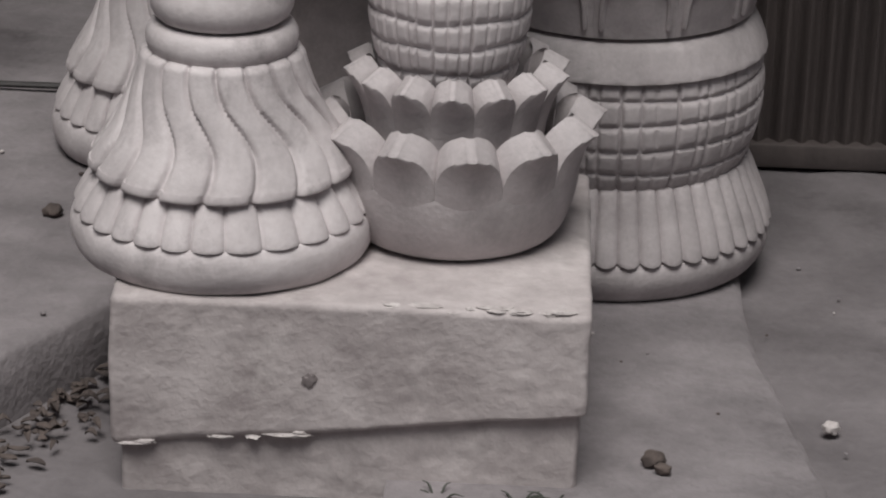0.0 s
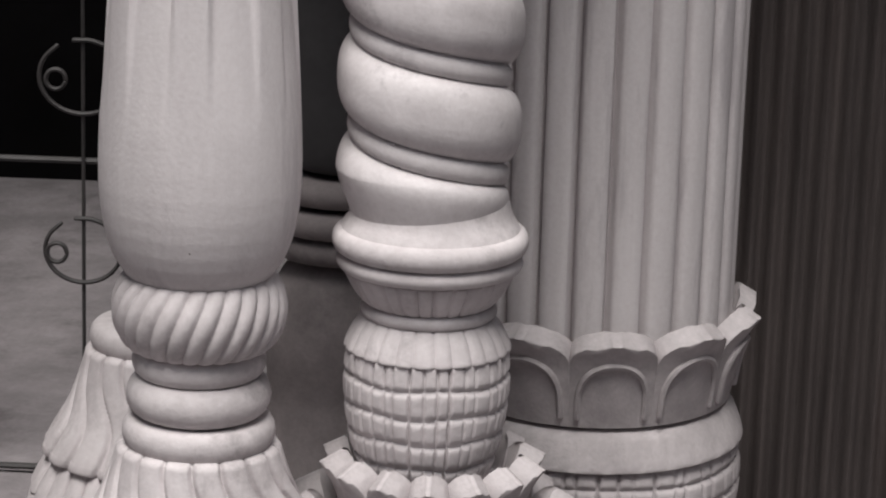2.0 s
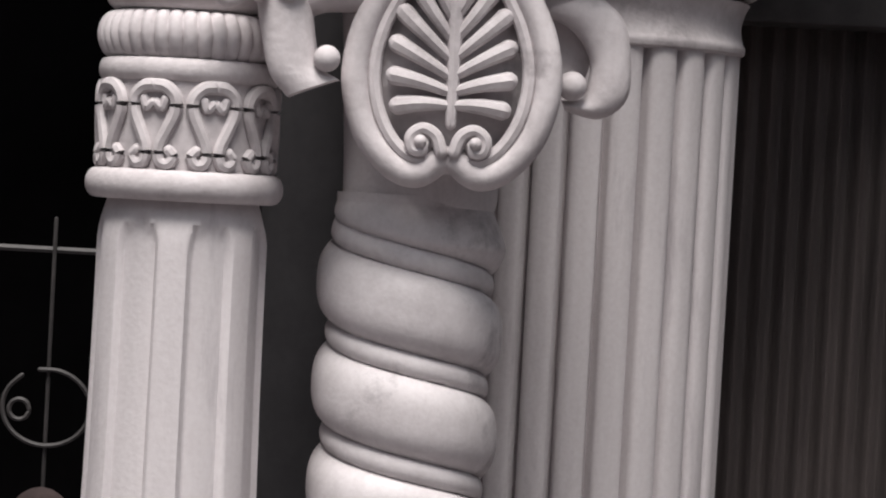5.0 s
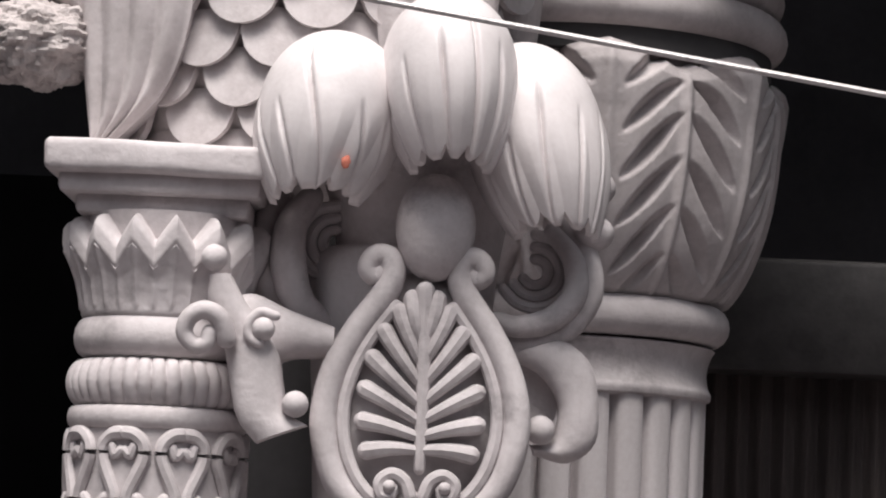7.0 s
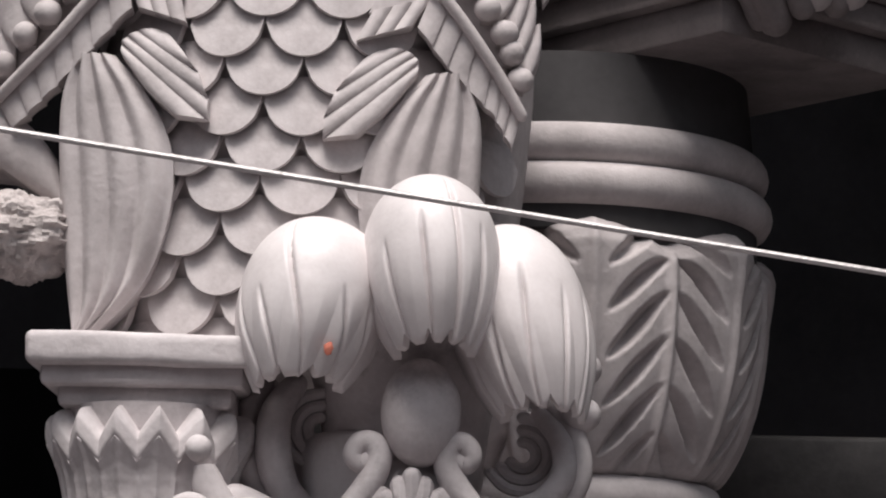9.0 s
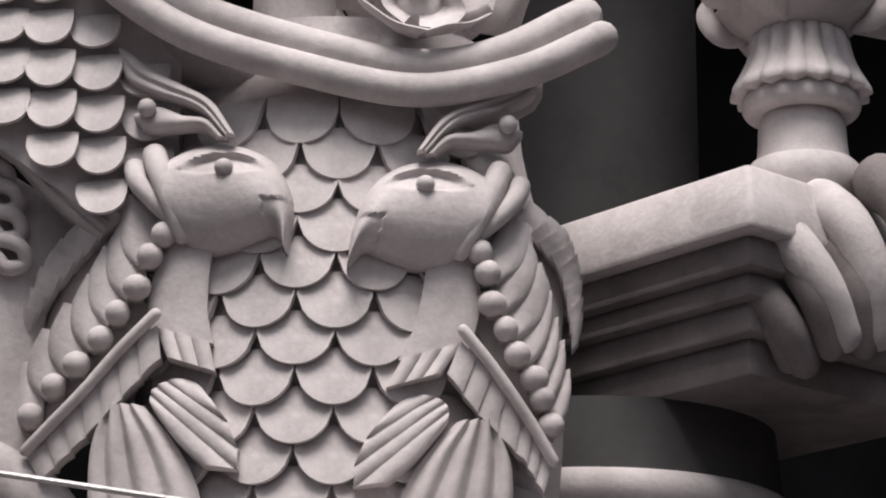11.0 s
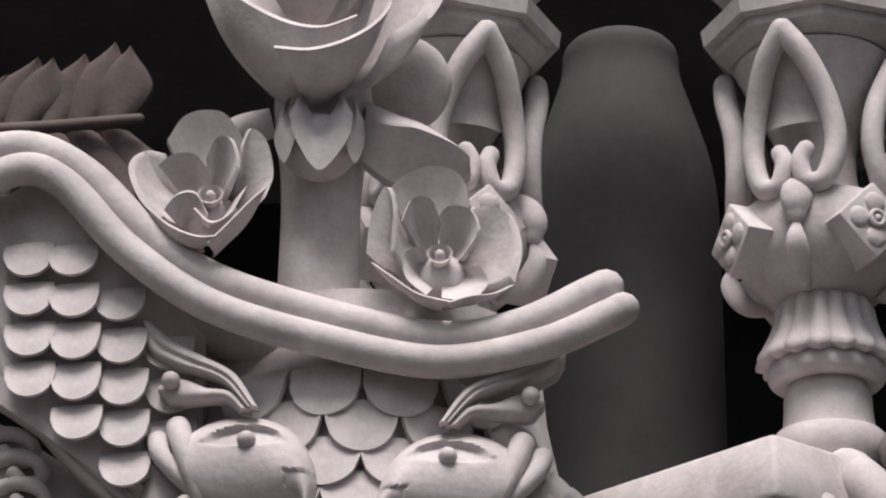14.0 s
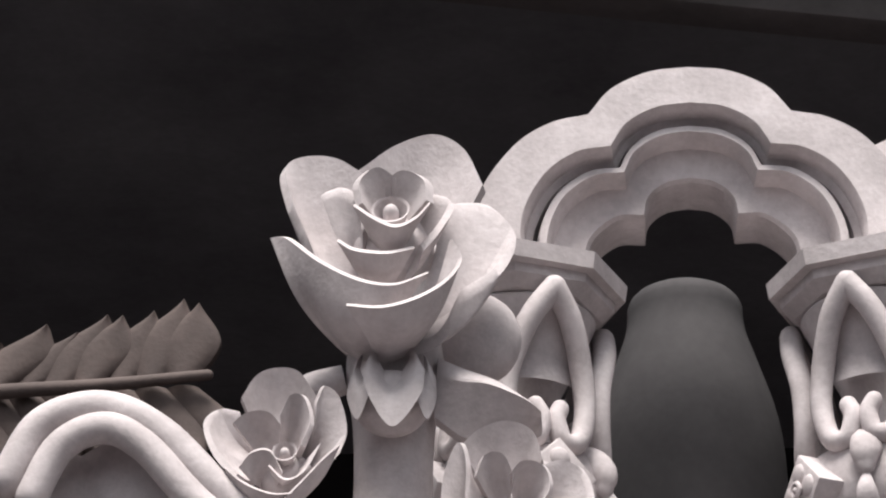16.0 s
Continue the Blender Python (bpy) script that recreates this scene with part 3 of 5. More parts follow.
for k in range(11):
    ob = part("petal", me, GREYER, reeded)
    ob.matrix_basis = Matrix.Translation(ob.location) @ Matrix.Translation((RX, RY, 0)) @ Matrix.Rotation(math.tau * (k + 0.22) / 11, 4, "Z")


def reeds(a, z, r, v):
    q = abs(2 * ((a / math.tau * 24 + 0.73) % 1.0) - 1)
    return z, r - 0.013 * q**3 - 0.022 * max(0.0, (q - 0.80) / 0.20)


part("shaft", lathe(RX, RY, [(0.30, 0.216), (0.8, 0.216), (1.4, 0.217), (1.862, 0.218)], 24 * 20, reeds, 0), SHAFT, reeded, "shaft of close rounded reeds, grey in the grooves")
part("upper_ring", lathe(RX, RY, [(1.852, 0.15), (1.852, 0.222), (1.866, 0.226), (1.874, 0.220), (1.90, 0.216), (1.925, 0.224), (1.935, 0.232), (1.94, 0.15)], 96), CAST, reeded)
part("torus", ring(RX, RY, 1.938, 1.998, 0.250, 0.026), CAST, reeded)
BELL = [(1.99, 0.15), (1.992, 0.236), (2.02, 0.262), (2.08, 0.292), (2.16, 0.314), (2.26, 0.324), (2.355, 0.320), (2.36, 0.20)]
def leaf_cuts(a, z, r, v):
    """Eight upright leaves whose veins are deep slots rising from each midrib to the seams between them."""
    s = abs(2 * ((a / math.tau * 8 + SEAM) % 1.0) - 1)
    t = (z - 2.0) / 0.345
    f = t * 5.2 - 1.9 * s
    w = math.sin(math.pi * max(0.0, min(1.0, (s - 0.16) / 0.80))) ** 0.8
    d = abs(f - round(f)) / (0.05 + 0.24 * w)
    hit = w * max(0.0, 1 - d) ** 0.7
    r -= 0.030 * hit * max(0.0, min(1.0, (t + 0.05) * 6))
    r += 0.006 * math.exp(-((s / 0.07) ** 2)) + 0.010 * math.exp(-(((s - 1) / 0.06) ** 2)) - 0.012 * s * s
    top = max(0.0, min(1.0, (t - 0.72) / 0.28))
    return z - 0.030 * top * s**1.6, r + 0.014 * top * (1 - s)


SEAM = 0.337
part("bell", lathe(RX, RY, BELL, 640, leaf_cuts, 2, 170), CARVED, reeded, "leaf-carved bell capital, pinkish grey", 60)
# Core behind the leaves, with the recess shade in its colour.
part("bell_core", lathe(RX, RY, [(2.2, 0.1), (2.2, 0.26), (2.36, 0.285), (2.36, 0.1)], 48, times=0), SHADE_AND_SPOTS, reeded)
part("ring", ring(RX, RY, 2.372, 2.436, 0.324, 0.03), CARVED, reeded)
part("ring", ring(RX, RY, 2.434, 2.494, 0.318, 0.026), CARVED, reeded)
part("drum", lathe(RX, RY, [(2.33, 0.2), (2.34, 0.30), (2.38, 0.30), (2.49, 0.295), (2.60, 0.285), (2.60, 0.1)], 64, times=0), SHADED_GREY, reeded, "dark plain drum")

# small pits, scratches and cracks in the smooth shaft
def on_shaft(x, z, up=0.0):
    r = float(np.interp(z, [0.60, 0.63, 0.675, 0.73, 0.82, 1.0, 1.2, 1.4, 1.61], [0.100, 0.117, 0.128, 0.132, 0.129, 0.119, 0.112, 0.1085, 0.108])) - 0.002 + up
    q = max(-0.95, min(0.95, (x - LX) / r))
    return Vector((x, LY - r * math.sqrt(1 - q * q), z))


part("pit", blob(on_shaft(-0.286, 0.652), 0.0028, 0.0022, 0.0032, 10, 6), SHADE_AND_SPOTS, skirted, "small dark pit")
part("stain_spot", blob((-0.151, -0.2925, -0.022), 0.010, 0.0022, 0.009, 14, 8, lambda d: 1 + 0.7 * noise.noise(d * 2)), SHADE_AND_SPOTS, plinth, "dark brown spot")

# ---------------- columns standing further back, in the dark of the shop ----------------
spare = thing("column_base", (-0.475, 0.80, -0.095), "spare pleated cement column base standing in shade on the platform", "column base")
for ob in [o for o in skirted.children if o.name.split(".")[0] in ("base_ring", "lower_skirt", "upper_skirt")] + [o for o in skirted.children if o.name.split(".")[0] == "ring"][:1]:
    twin = new(ob.name.split(".")[0], ob.data)
    twin.parent = spare
    twin.matrix_basis = Matrix.Diagonal((1.0, 1.0, 1.12, 1)) @ Matrix.Translation((-LX, -LY, -BLOCK_TOP + 0.002))
# Shaft, base and rings are coloured darker for the shade around them.
dark = thing("plain_column", (-0.165, 0.86, GROUND), "plain dark grey column standing back in shade", "column")
part("shaft", lathe(-0.165, 0.86, [(0.52, 0.05), (0.52, 0.09), (0.56, 0.105), (0.66, 0.112), (1.2, 0.106), (2.6, 0.10), (2.6, 0.05)], 48), SHADED_GREY, dark)
part("base", lathe(-0.165, 0.86, [(GROUND, 0.08), (GROUND, 0.19), (-0.1, 0.19), (0.0, 0.15), (0.12, 0.12), (0.26, 0.135), (0.36, 0.10), (0.38, 0.05)], 48), SHADE_AND_SPOTS, dark)
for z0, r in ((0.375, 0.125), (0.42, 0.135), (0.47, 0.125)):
    part("ring", ring(-0.165, 0.86, z0, z0 + 0.042, r), SHADE_AND_SPOTS, dark)

# pale chips broken along the edges of the block
rnd_chip = random.Random(5)
for k in range(20):
    x = rnd_chip.uniform(-0.05, 0.175) if k < 13 else rnd_chip.uniform(-0.40, -0.08)
    z, y = (BLOCK_TOP - 0.003, -0.284) if k < 13 else (-0.093 + 0.11 * (x + 0.10), -0.287)
    q = rnd_chip.uniform(0, 9)
    part("chip", blob((x, y + rnd_chip.uniform(-0.001, 0.006 if k < 13 else 0.001), z + rnd_chip.uniform(-0.003, 0.002)), rnd_chip.uniform(0.008, 0.03), 0.007, rnd_chip.uniform(0.002, 0.004), 14, 8, lambda d: 1 + 0.6 * noise.noise(d * 3 + Vector((q, q, q)))), CHIP, plinth, "pale broken edge")

# ---------------- leafy capital of the twisted column ----------------
SY = -0.165


def P3(pts, y=SY):
    return [(p[0], y if len(p) == 2 else p[2], p[1]) for p in pts]


shield = part("shield", Geo().add(blob((0.040, -0.120, 1.785), 0.118, 0.053, 0.132, 40, 20)).add(blob((0.044, -0.122, 1.880), 0.072, 0.046, 0.085, 32, 16)), CAST, lotus, "egg-shaped shield with a palmette")
for s in (-1, 1):
    cx = 0.044
    def mx(pts):
        return [(cx + s * (p[0] - cx), p[1]) for p in pts]
    rim = mx([(0.052, 1.672), (0.082, 1.652), (0.115, 1.664), (0.148, 1.705), (0.163, 1.765), (0.155, 1.825), (0.128, 1.882), (0.098, 1.925), (0.086, 1.955), (0.092, 1.975), (0.108, 1.977), (0.117, 1.962), (0.108, 1.951), (0.101, 1.957)])
    part("rim", tube(P3(rim), lambda t: 0.0175 - 0.007 * max(0, t - 0.55) * 2, 12, 6), CAST, shield)
    inner_rim = mx([(0.060, 1.672), (0.088, 1.672), (0.115, 1.695), (0.134, 1.735), (0.139, 1.785), (0.128, 1.835), (0.105, 1.880), (0.080, 1.915)])
    part("inner_rim", tube(P3(inner_rim, SY - 0.006), 0.0085, 8, 6), CAST, shield)
    part("scroll", tube(P3(mx([(0.052, 1.680), (0.060, 1.700), (0.076, 1.708), (0.090, 1.698), (0.088, 1.683), (0.076, 1.680), (0.073, 1.690)]), SY - 0.016), lambda t: 0.0085 - 0.002 * t, 8, 5), CAST, shield)
    part("scroll_eye", blob((cx + s * (0.078 - cx), SY - 0.018, 1.692), 0.0085, 0.012, 0.0085, 12, 8), CAST, shield)
    for k, (z0, ang, ln) in enumerate(((1.738, 100, 0.060), (1.755, 83, 0.068), (1.775, 68, 0.074), (1.797, 55, 0.078), (1.822, 43, 0.076), (1.848, 31, 0.066), (1.872, 19, 0.054))):
        a = radians(ang)
        pts = [(cx + s * (0.004 + ln * t * math.sin(a + 0.25 * (0.5 - t))), z0 + ln * t * math.cos(a + 0.25 * (0.5 - t)) + 0.006 * math.sin(math.pi * t), SY - 0.004 - 0.012 * math.sin(math.pi * (0.2 + 0.7 * t))) for t in (0, 0.33, 0.66, 1)]
        part("frond", tube(P3(pts), lambda t: 0.0065 + 0.0055 * t, 8, 4), CAST, shield)
part("spine", tube(P3([(0.046, 1.715), (0.046, 1.80), (0.045, 1.90), (0.044, 1.935)], SY - 0.012), lambda t: 0.007 + 0.005 * t, 8, 5), CAST, shield)
part("egg", blob((0.053, -0.16, 2.016), 0.050, 0.045, 0.068, 28, 16), CAST, lotus, "smooth egg boss in shade")
part("core", lathe(0.03, -0.005, [(1.86, 0.06), (1.86, 0.095), (1.95, 0.10), (2.06, 0.115), (2.14, 0.15), (2.14, 0.08)], 48), CAST, lotus)


def bud(rx, ry, rz, lines, tilt, slant):
    """A drooping leaf tip: a hollow dome cut by grooves into fingers with rounded ends; tilt lowers one side of its edge."""
    def fn(u, v):
        az = -1.65 + 3.3 * u
        near = min(abs(az - q) for q, h in lines)
        foot = -1.02 - tilt * math.sin(az) - 0.13 * min(1.0, near / 0.17) ** 0.6
        z = math.cos(math.pi * v / 1.1) if v < 0.55 else foot * (v - 0.55) / 0.45
        r = max(0.0, 1 - max(0.0, z) ** 2.2) ** 0.48 - 0.34 * min(0.0, z) ** 2
        bend = slant * z
        cut = max(math.exp(-(((az - q + bend) / 0.034) ** 2)) * min(1, max(0, (h - z) * 3)) for q, h in lines)
        low = max(0.0, min(1.0, -z * 1.4))
        r *= 1 - 0.085 * cut + 0.05 * low * min(1, near / 0.2)
        return (rx * r * math.sin(az), -ry * r * math.cos(az), rz * z)

    def inward(u, v):
        p = fn(u, v)
        return (-p[0] * 0.2, -p[1] * 0.2, -0.012 * (1 - v))

    return shell(fn, 190, 56, inward)


for c, rx, ry, rz, lines, tilt, lean in (((-0.083, -0.165, 2.152), 0.093, 0.110, 0.104, ((-1.35, 0.0), (-0.85, -0.2), (-0.30, 0.75), (0.42, -0.05), (0.86, -0.1), (1.3, 0.0)), -0.12, 12),
                                         ((0.062, -0.185, 2.200), 0.086, 0.112, 0.108, ((-1.25, 0.0), (-0.70, 0.0), (-0.10, 0.25), (0.42, 0.85), (0.85, 0.2), (1.25, 0.0)), 0.0, -3),
                                         ((0.172, -0.120, 2.142), 0.088, 0.105, 0.122, ((-0.95, -0.1), (-0.40, -0.1), (0.12, 0.3), (0.75, 0.0), (1.25, 0.0)), 0.12, -17)):
    g = Geo().add(bud(rx, ry, rz, lines, tilt, 0.16 + 0.025 * lean), Matrix.Translation(c) @ Matrix.Rotation(radians(lean), 4, "Y") @ Matrix.Rotation(radians(-12), 4, "X"))
    part("drooping_leaf", g, PALE, lotus, "pale polished drooping leaf tip with cut grooves", 60)
part("paint_fleck", blob((-0.058, -0.262, 2.080), 0.006, 0.004, 0.008, 10, 6, lambda d: 1 + 0.5 * noise.noise(d * 2)), BRICKRED, lotus, "small reddish paint fleck")
for pts, r in ((((-0.184, -0.030, 2.059), (-0.195, -0.040, 2.025), (-0.193, -0.045, 1.980), (-0.178, -0.040, 1.938), (-0.150, -0.030, 1.906)), 0.0145), (((-0.149, -0.050, 2.059), (-0.166, -0.065, 2.023), (-0.165, -0.070, 1.971), (-0.149, -0.065, 1.929), (-0.119, -0.050, 1.899)), 0.018), (((-0.109, -0.070, 2.060), (-0.131, -0.090, 2.020), (-0.133, -0.095, 1.969), (-0.118, -0.090, 1.924), (-0.085, -0.070, 1.896)), 0.021),
               (((0.219, -0.050, 2.038), (0.245, -0.070, 2.000), (0.250, -0.085, 1.948), (0.222, -0.090, 1.903), (0.176, -0.090, 1.881), (0.133, -0.090, 1.889)), 0.0165), (((0.201, -0.070, 2.027), (0.228, -0.095, 1.989), (0.231, -0.105, 1.945), (0.203, -0.110, 1.912), (0.161, -0.110, 1.901), (0.134, -0.105, 1.909)), 0.015)):
    part("side_scroll", tube(pts, lambda t: r * (0.75 + 0.35 * math.sin(math.pi * t)), 12, 6), CAST, lotus)
for cpx, s in (((0.181, -0.070, 1.976), 1), ((-0.076, -0.060, 2.004), -1)):
    for rr in (0.047, 0.032, 0.017):
        part("inner_coil", tube([(cpx[0] + s * rr * math.cos(t), cpx[1] + 0.35 * (0.05 - rr), cpx[2] + rr * math.sin(t)) for t in np.linspace(-2.6, 1.6, 9)], 0.0075, 8, 4), CAST, lotus)
for z in (2.086, 2.028):
    part("berry", blob((0.254, -0.07, z), 0.026, 0.026, 0.023, 16, 10), CAST, lotus)

# side brackets with curled ends
def flat_at(y):
    return lambda x, z, up: Vector((x, y - up, z))


def xz(pts):
    return [(p[0], p[2]) for p in pts]


bl = part("side_bracket", strip(flat_at(-0.205), xz([(-0.221, -0.215, 1.940), (-0.221, -0.215, 1.907), (-0.201, -0.215, 1.863), (-0.191, -0.215, 1.815), (-0.179, -0.215, 1.767), (-0.156, -0.215, 1.738)]), xz([(-0.196, -0.215, 1.943), (-0.179, -0.215, 1.914), (-0.137, -0.215, 1.855), (-0.127, -0.215, 1.814), (-0.119, -0.215, 1.778), (-0.094, -0.215, 1.762)]), 0.0, 0.016, 0.05, 16, 24, 0.6), CAST, lotus, "curled side bracket with ball ends", 50)
part("arm", strip(flat_at(-0.155), xz([(-0.193, -0.160, 1.920), (-0.167, -0.160, 1.924), (-0.124, -0.160, 1.906), (-0.067, -0.160, 1.887)]), xz([(-0.178, -0.160, 1.862), (-0.149, -0.160, 1.839), (-0.118, -0.160, 1.848), (-0.066, -0.160, 1.850)]), 0.0, 0.018, 0.05, 12, 14, 0.6), CAST, bl)
part("scroll", tube([(-0.195, -0.225, 1.862), (-0.204, -0.232, 1.886), (-0.222, -0.235, 1.895), (-0.240, -0.235, 1.886), (-0.246, -0.232, 1.867), (-0.234, -0.230, 1.852), (-0.219, -0.230, 1.855), (-0.216, -0.230, 1.868)], lambda t: 0.0125 - 0.003 * t, 12, 6), CAST, bl)
part("finial", blob((-0.216, -0.210, 1.962), 0.0165, 0.0165, 0.0165, 16, 12), CAST, bl)
part("eye_ring", tube([(-0.137, -0.222, 1.892), (-0.155, -0.222, 1.896), (-0.168, -0.222, 1.883), (-0.168, -0.222, 1.866), (-0.156, -0.222, 1.858)], 0.0065, 10, 6), CAST, bl)
part("boss", blob((-0.151, -0.222, 1.876), 0.0145, 0.0145, 0.0145, 14, 10), CAST, bl)
part("ball", blob((-0.108, -0.215, 1.786), 0.0165, 0.0165, 0.0165, 16, 12), CAST, bl)
brk = part("side_bracket", strip(flat_at(-0.095), xz([(0.221, -0.110, 1.890), (0.256, -0.110, 1.857), (0.267, -0.110, 1.803), (0.263, -0.110, 1.757), (0.231, -0.110, 1.734), (0.187, -0.110, 1.743)]), xz([(0.148, -0.110, 1.864), (0.192, -0.110, 1.843), (0.215, -0.110, 1.810), (0.215, -0.110, 1.780), (0.208, -0.110, 1.758), (0.183, -0.110, 1.754)]), 0.0, 0.018, 0.05, 16, 24, 0.6), CAST, lotus, "curled side bracket with ball end", 50)
part("ball", blob((0.194, -0.115, 1.772), 0.0185, 0.0185, 0.0185, 16, 12), CAST, brk)
part("backing", strip(flat_at(-0.06), xz([(0.134, -0.070, 1.873), (0.129, -0.070, 1.816), (0.145, -0.070, 1.759)]), xz([(0.206, -0.070, 1.854), (0.216, -0.070, 1.804), (0.198, -0.070, 1.754)]), 0.0, 0.01, 0.04), CAST, brk)

# ---------------- stepped slab above, and the scale-carved totem on it ----------------
abacus = thing("cornice_slab", (-0.28, 0.05, 2.02), "stepped cement cornice slab, chipped along its edge", "slab")
part("top_plate", rough_block(-0.437, -0.150, -0.205, 0.30, 2.064, 2.106, 5.0, 0, 10), CAST, abacus)
part("middle_step", box(-0.418, -0.165, -0.186, 0.28, 2.040, 2.068, 0.008), CAST, abacus)
part("lower_step", box(-0.398, -0.180, -0.166, 0.26, 2.016, 2.044, 0.008), CAST, abacus)

BX, BY = -0.125, 0.17
BZ = [2.10, 2.20, 2.35, 2.50, 2.65, 2.80, 2.90, 3.02]
BR = [0.265, 0.285, 0.305, 0.318, 0.312, 0.285, 0.262, 0.250]
BYR = [0.26, 0.27, 0.285, 0.295, 0.295, 0.285, 0.275, 0.26]


def skin(dx, z, up=0.0):
    """A point on the front of the totem's body, dx to the right of its axis, raised by up."""
    rx, ry = float(np.interp(z, BZ, BR)), float(np.interp(z, BZ, BYR))
    q = max(-1.0, min(1.0, dx / rx))
    a = math.asin(q) if abs(q) < 1 else math.copysign(math.pi / 2, q)
    over = max(0.0, abs(dx) - rx) * (1 if dx > 0 else -1)
    n = Vector((math.sin(a) / rx, -math.cos(a) / ry, 0)).normalized()
    return Vector((BX + rx * math.sin(a) + over, BY - ry * math.cos(a), z)) + n * up, n


totem = thing("carved_totem", (BX, BY, 2.106), "carved stone totem with overlapping scales and curled crest", "sculpture")


def body_fn(u, v):
    z = 2.10 + 0.92 * v
    rx, ry = float(np.interp(z, BZ, BR)), float(np.interp(z, BZ, BYR))
    return (BX + rx * math.cos(u * math.tau), BY + ry * math.sin(u * math.tau), z)


part("body", sheet(body_fn, 72, 24, True, True), CARVED, totem)


def scale_mesh(w, name):
    def fn(u, v):
        s = 2 * u - 1
        drop = math.sqrt(max(0.0, 1 - s * s * 0.985))
        z = w * 0.55 - v * (w * 0.55 + w * drop)
        return (s * w, -0.003 - 0.017 * v**0.8 - 0.006 * (1 - s * s), z)
    return shell(fn, 14, 6, lambda u, v: (0, 0.009, 0.0)).mesh(name, 30)


body_scale = scale_mesh(0.0485, "scale")
rnd = random.Random(3)
for row in range(-4, 14):
    z = 2.318 + 0.0505 * row
    if z > 2.92:
        break
    for col in range(-4, 5):
        dx = 0.0935 * (col + (0.5 if row % 2 == 0 else 0.0)) - 0.03
        if abs(dx) > float(np.interp(z, BZ, BR)) * 0.9:
            continue
        p, n = skin(dx, z)
        ob = part("scale", body_scale, CARVED, totem)
        ob.matrix_basis = Matrix.Translation(ob.location) @ Matrix.Translation(p) @ Matrix.Rotation(math.atan2(n.x, -n.y), 4, "Z") @ Matrix.Rotation(radians(rnd.uniform(-3, 3)), 4, "Y") @ Matrix.Diagonal((rnd.uniform(0.97, 1.04), 1, rnd.uniform(0.94, 1.06), 1))


def flank(dx, z, up=0.0):
    """Like skin, but on a flatter, wider surface for the wings that stand away from the body."""
    ry = float(np.interp(z, BZ, BYR))
    q = max(-0.97, min(0.97, dx / 0.47))
    n = Vector((q * 0.9, -1, 0)).normalized()
    return Vector((BX + dx, BY - ry * math.sqrt(1 - q * q) - 0.004, z)) + n * up


def relief(s, dz):
    """One of the two mirrored carved reliefs that hang down the body's front: rounded head, collar, drooping wing, beads, tail."""
    mid = XC

    def at(d, z, up=0.01):
        if s < 0:
            return flank(-d, z, up)
        e = d + mid - BX
        e = e if e < 0.30 else 0.30 + (e - 0.30) * 0.5
        e -= 0.055 * max(0.0, min(1.0, (2.74 - z) / 0.25))
        return flank(mid + e - BX, z + dz, up)

    eye_d, eye_z = (0.121, 2.779)

    def socket(u, v, d, z):
        """The sunk crescent round the eye, and the step of the mouth."""
        q, w = (eye_d - d) / 0.047, (z - eye_z) / 0.026
        inside = 1 - q * q - (w if w > 0 else 3.4 * w) ** 2
        h = -0.011 * max(0.0, min(1.0, inside * 2.6)) * (0.35 + 0.65 * max(0.0, min(1.0, 0.5 + w)))
        ring_out = abs(q * q + w * w - 1.12)
        if w > 0.1 and ring_out < 0.3:
            h += 0.0035 * (1 - ring_out / 0.3)
        jaw = (0.070, 2.735)
        if d < jaw[0] and z < jaw[1]:
            h -= 0.004
        return h

    g = strip(at, [(0.200, 2.810), (0.172, 2.824), (0.131, 2.828), (0.089, 2.816), (0.056, 2.787), (0.036, 2.734), (0.043, 2.668)], [(0.176, 2.691), (0.162, 2.679), (0.132, 2.675), (0.099, 2.682), (0.074, 2.690), (0.058, 2.693), (0.043, 2.668)], 0.008, 0.052, 0.03, 48, 56, 0.62, socket)
    head = part("carved_relief", g, CARVED, totem, "carved relief with rounded head, bead row and drooping folds", 50)
    part("boss", blob(at(*(0.116, 2.779), 0.057), 0.0125, 0.0125, 0.0118, 16, 10), CARVED, head)
    for pts, r in ((((0.212, 2.811), (0.200, 2.783), (0.188, 2.751), (0.179, 2.722), (0.174, 2.697)), 0.0170), (((0.236, 2.794), (0.226, 2.772), (0.209, 2.747), (0.191, 2.723)), 0.0150)):
        part("collar", tube([at(p[0], p[1], 0.024 + 0.022 * math.sin(math.pi * (i + 0.6) / len(pts))) for i, p in enumerate(pts)], lambda t: r * (1.0 - 0.35 * t), 14, 6), CARVED, head)
    # crest plumes with a groove along each
    def groove(u, v, d, z):
        return -0.006 * math.exp(-(((u - 0.55) / 0.14) ** 2)) * min(1, v * 4)
    part("plume", strip(at, [(0.252, 2.969), (0.217, 2.933), (0.176, 2.906), (0.137, 2.878), (0.107, 2.828)], [(0.255, 2.960), (0.248, 2.922), (0.211, 2.895), (0.155, 2.869), (0.119, 2.827)], 0.046, 0.012, 0.02, 14, 24, 0.6, groove), CARVED, head)
    part("plume", strip(at, [(0.233, 2.871), (0.206, 2.879), (0.174, 2.863), (0.140, 2.854), (0.117, 2.825)], [(0.232, 2.859), (0.219, 2.844), (0.185, 2.843), (0.150, 2.842), (0.131, 2.826)], 0.040, 0.012, 0.02, 12, 22, 0.6), CARVED, head)
    part("plume_eye", blob(at(*(0.213, 2.872), 0.058), 0.0125, 0.0125, 0.0125, 14, 10), CARVED, head)
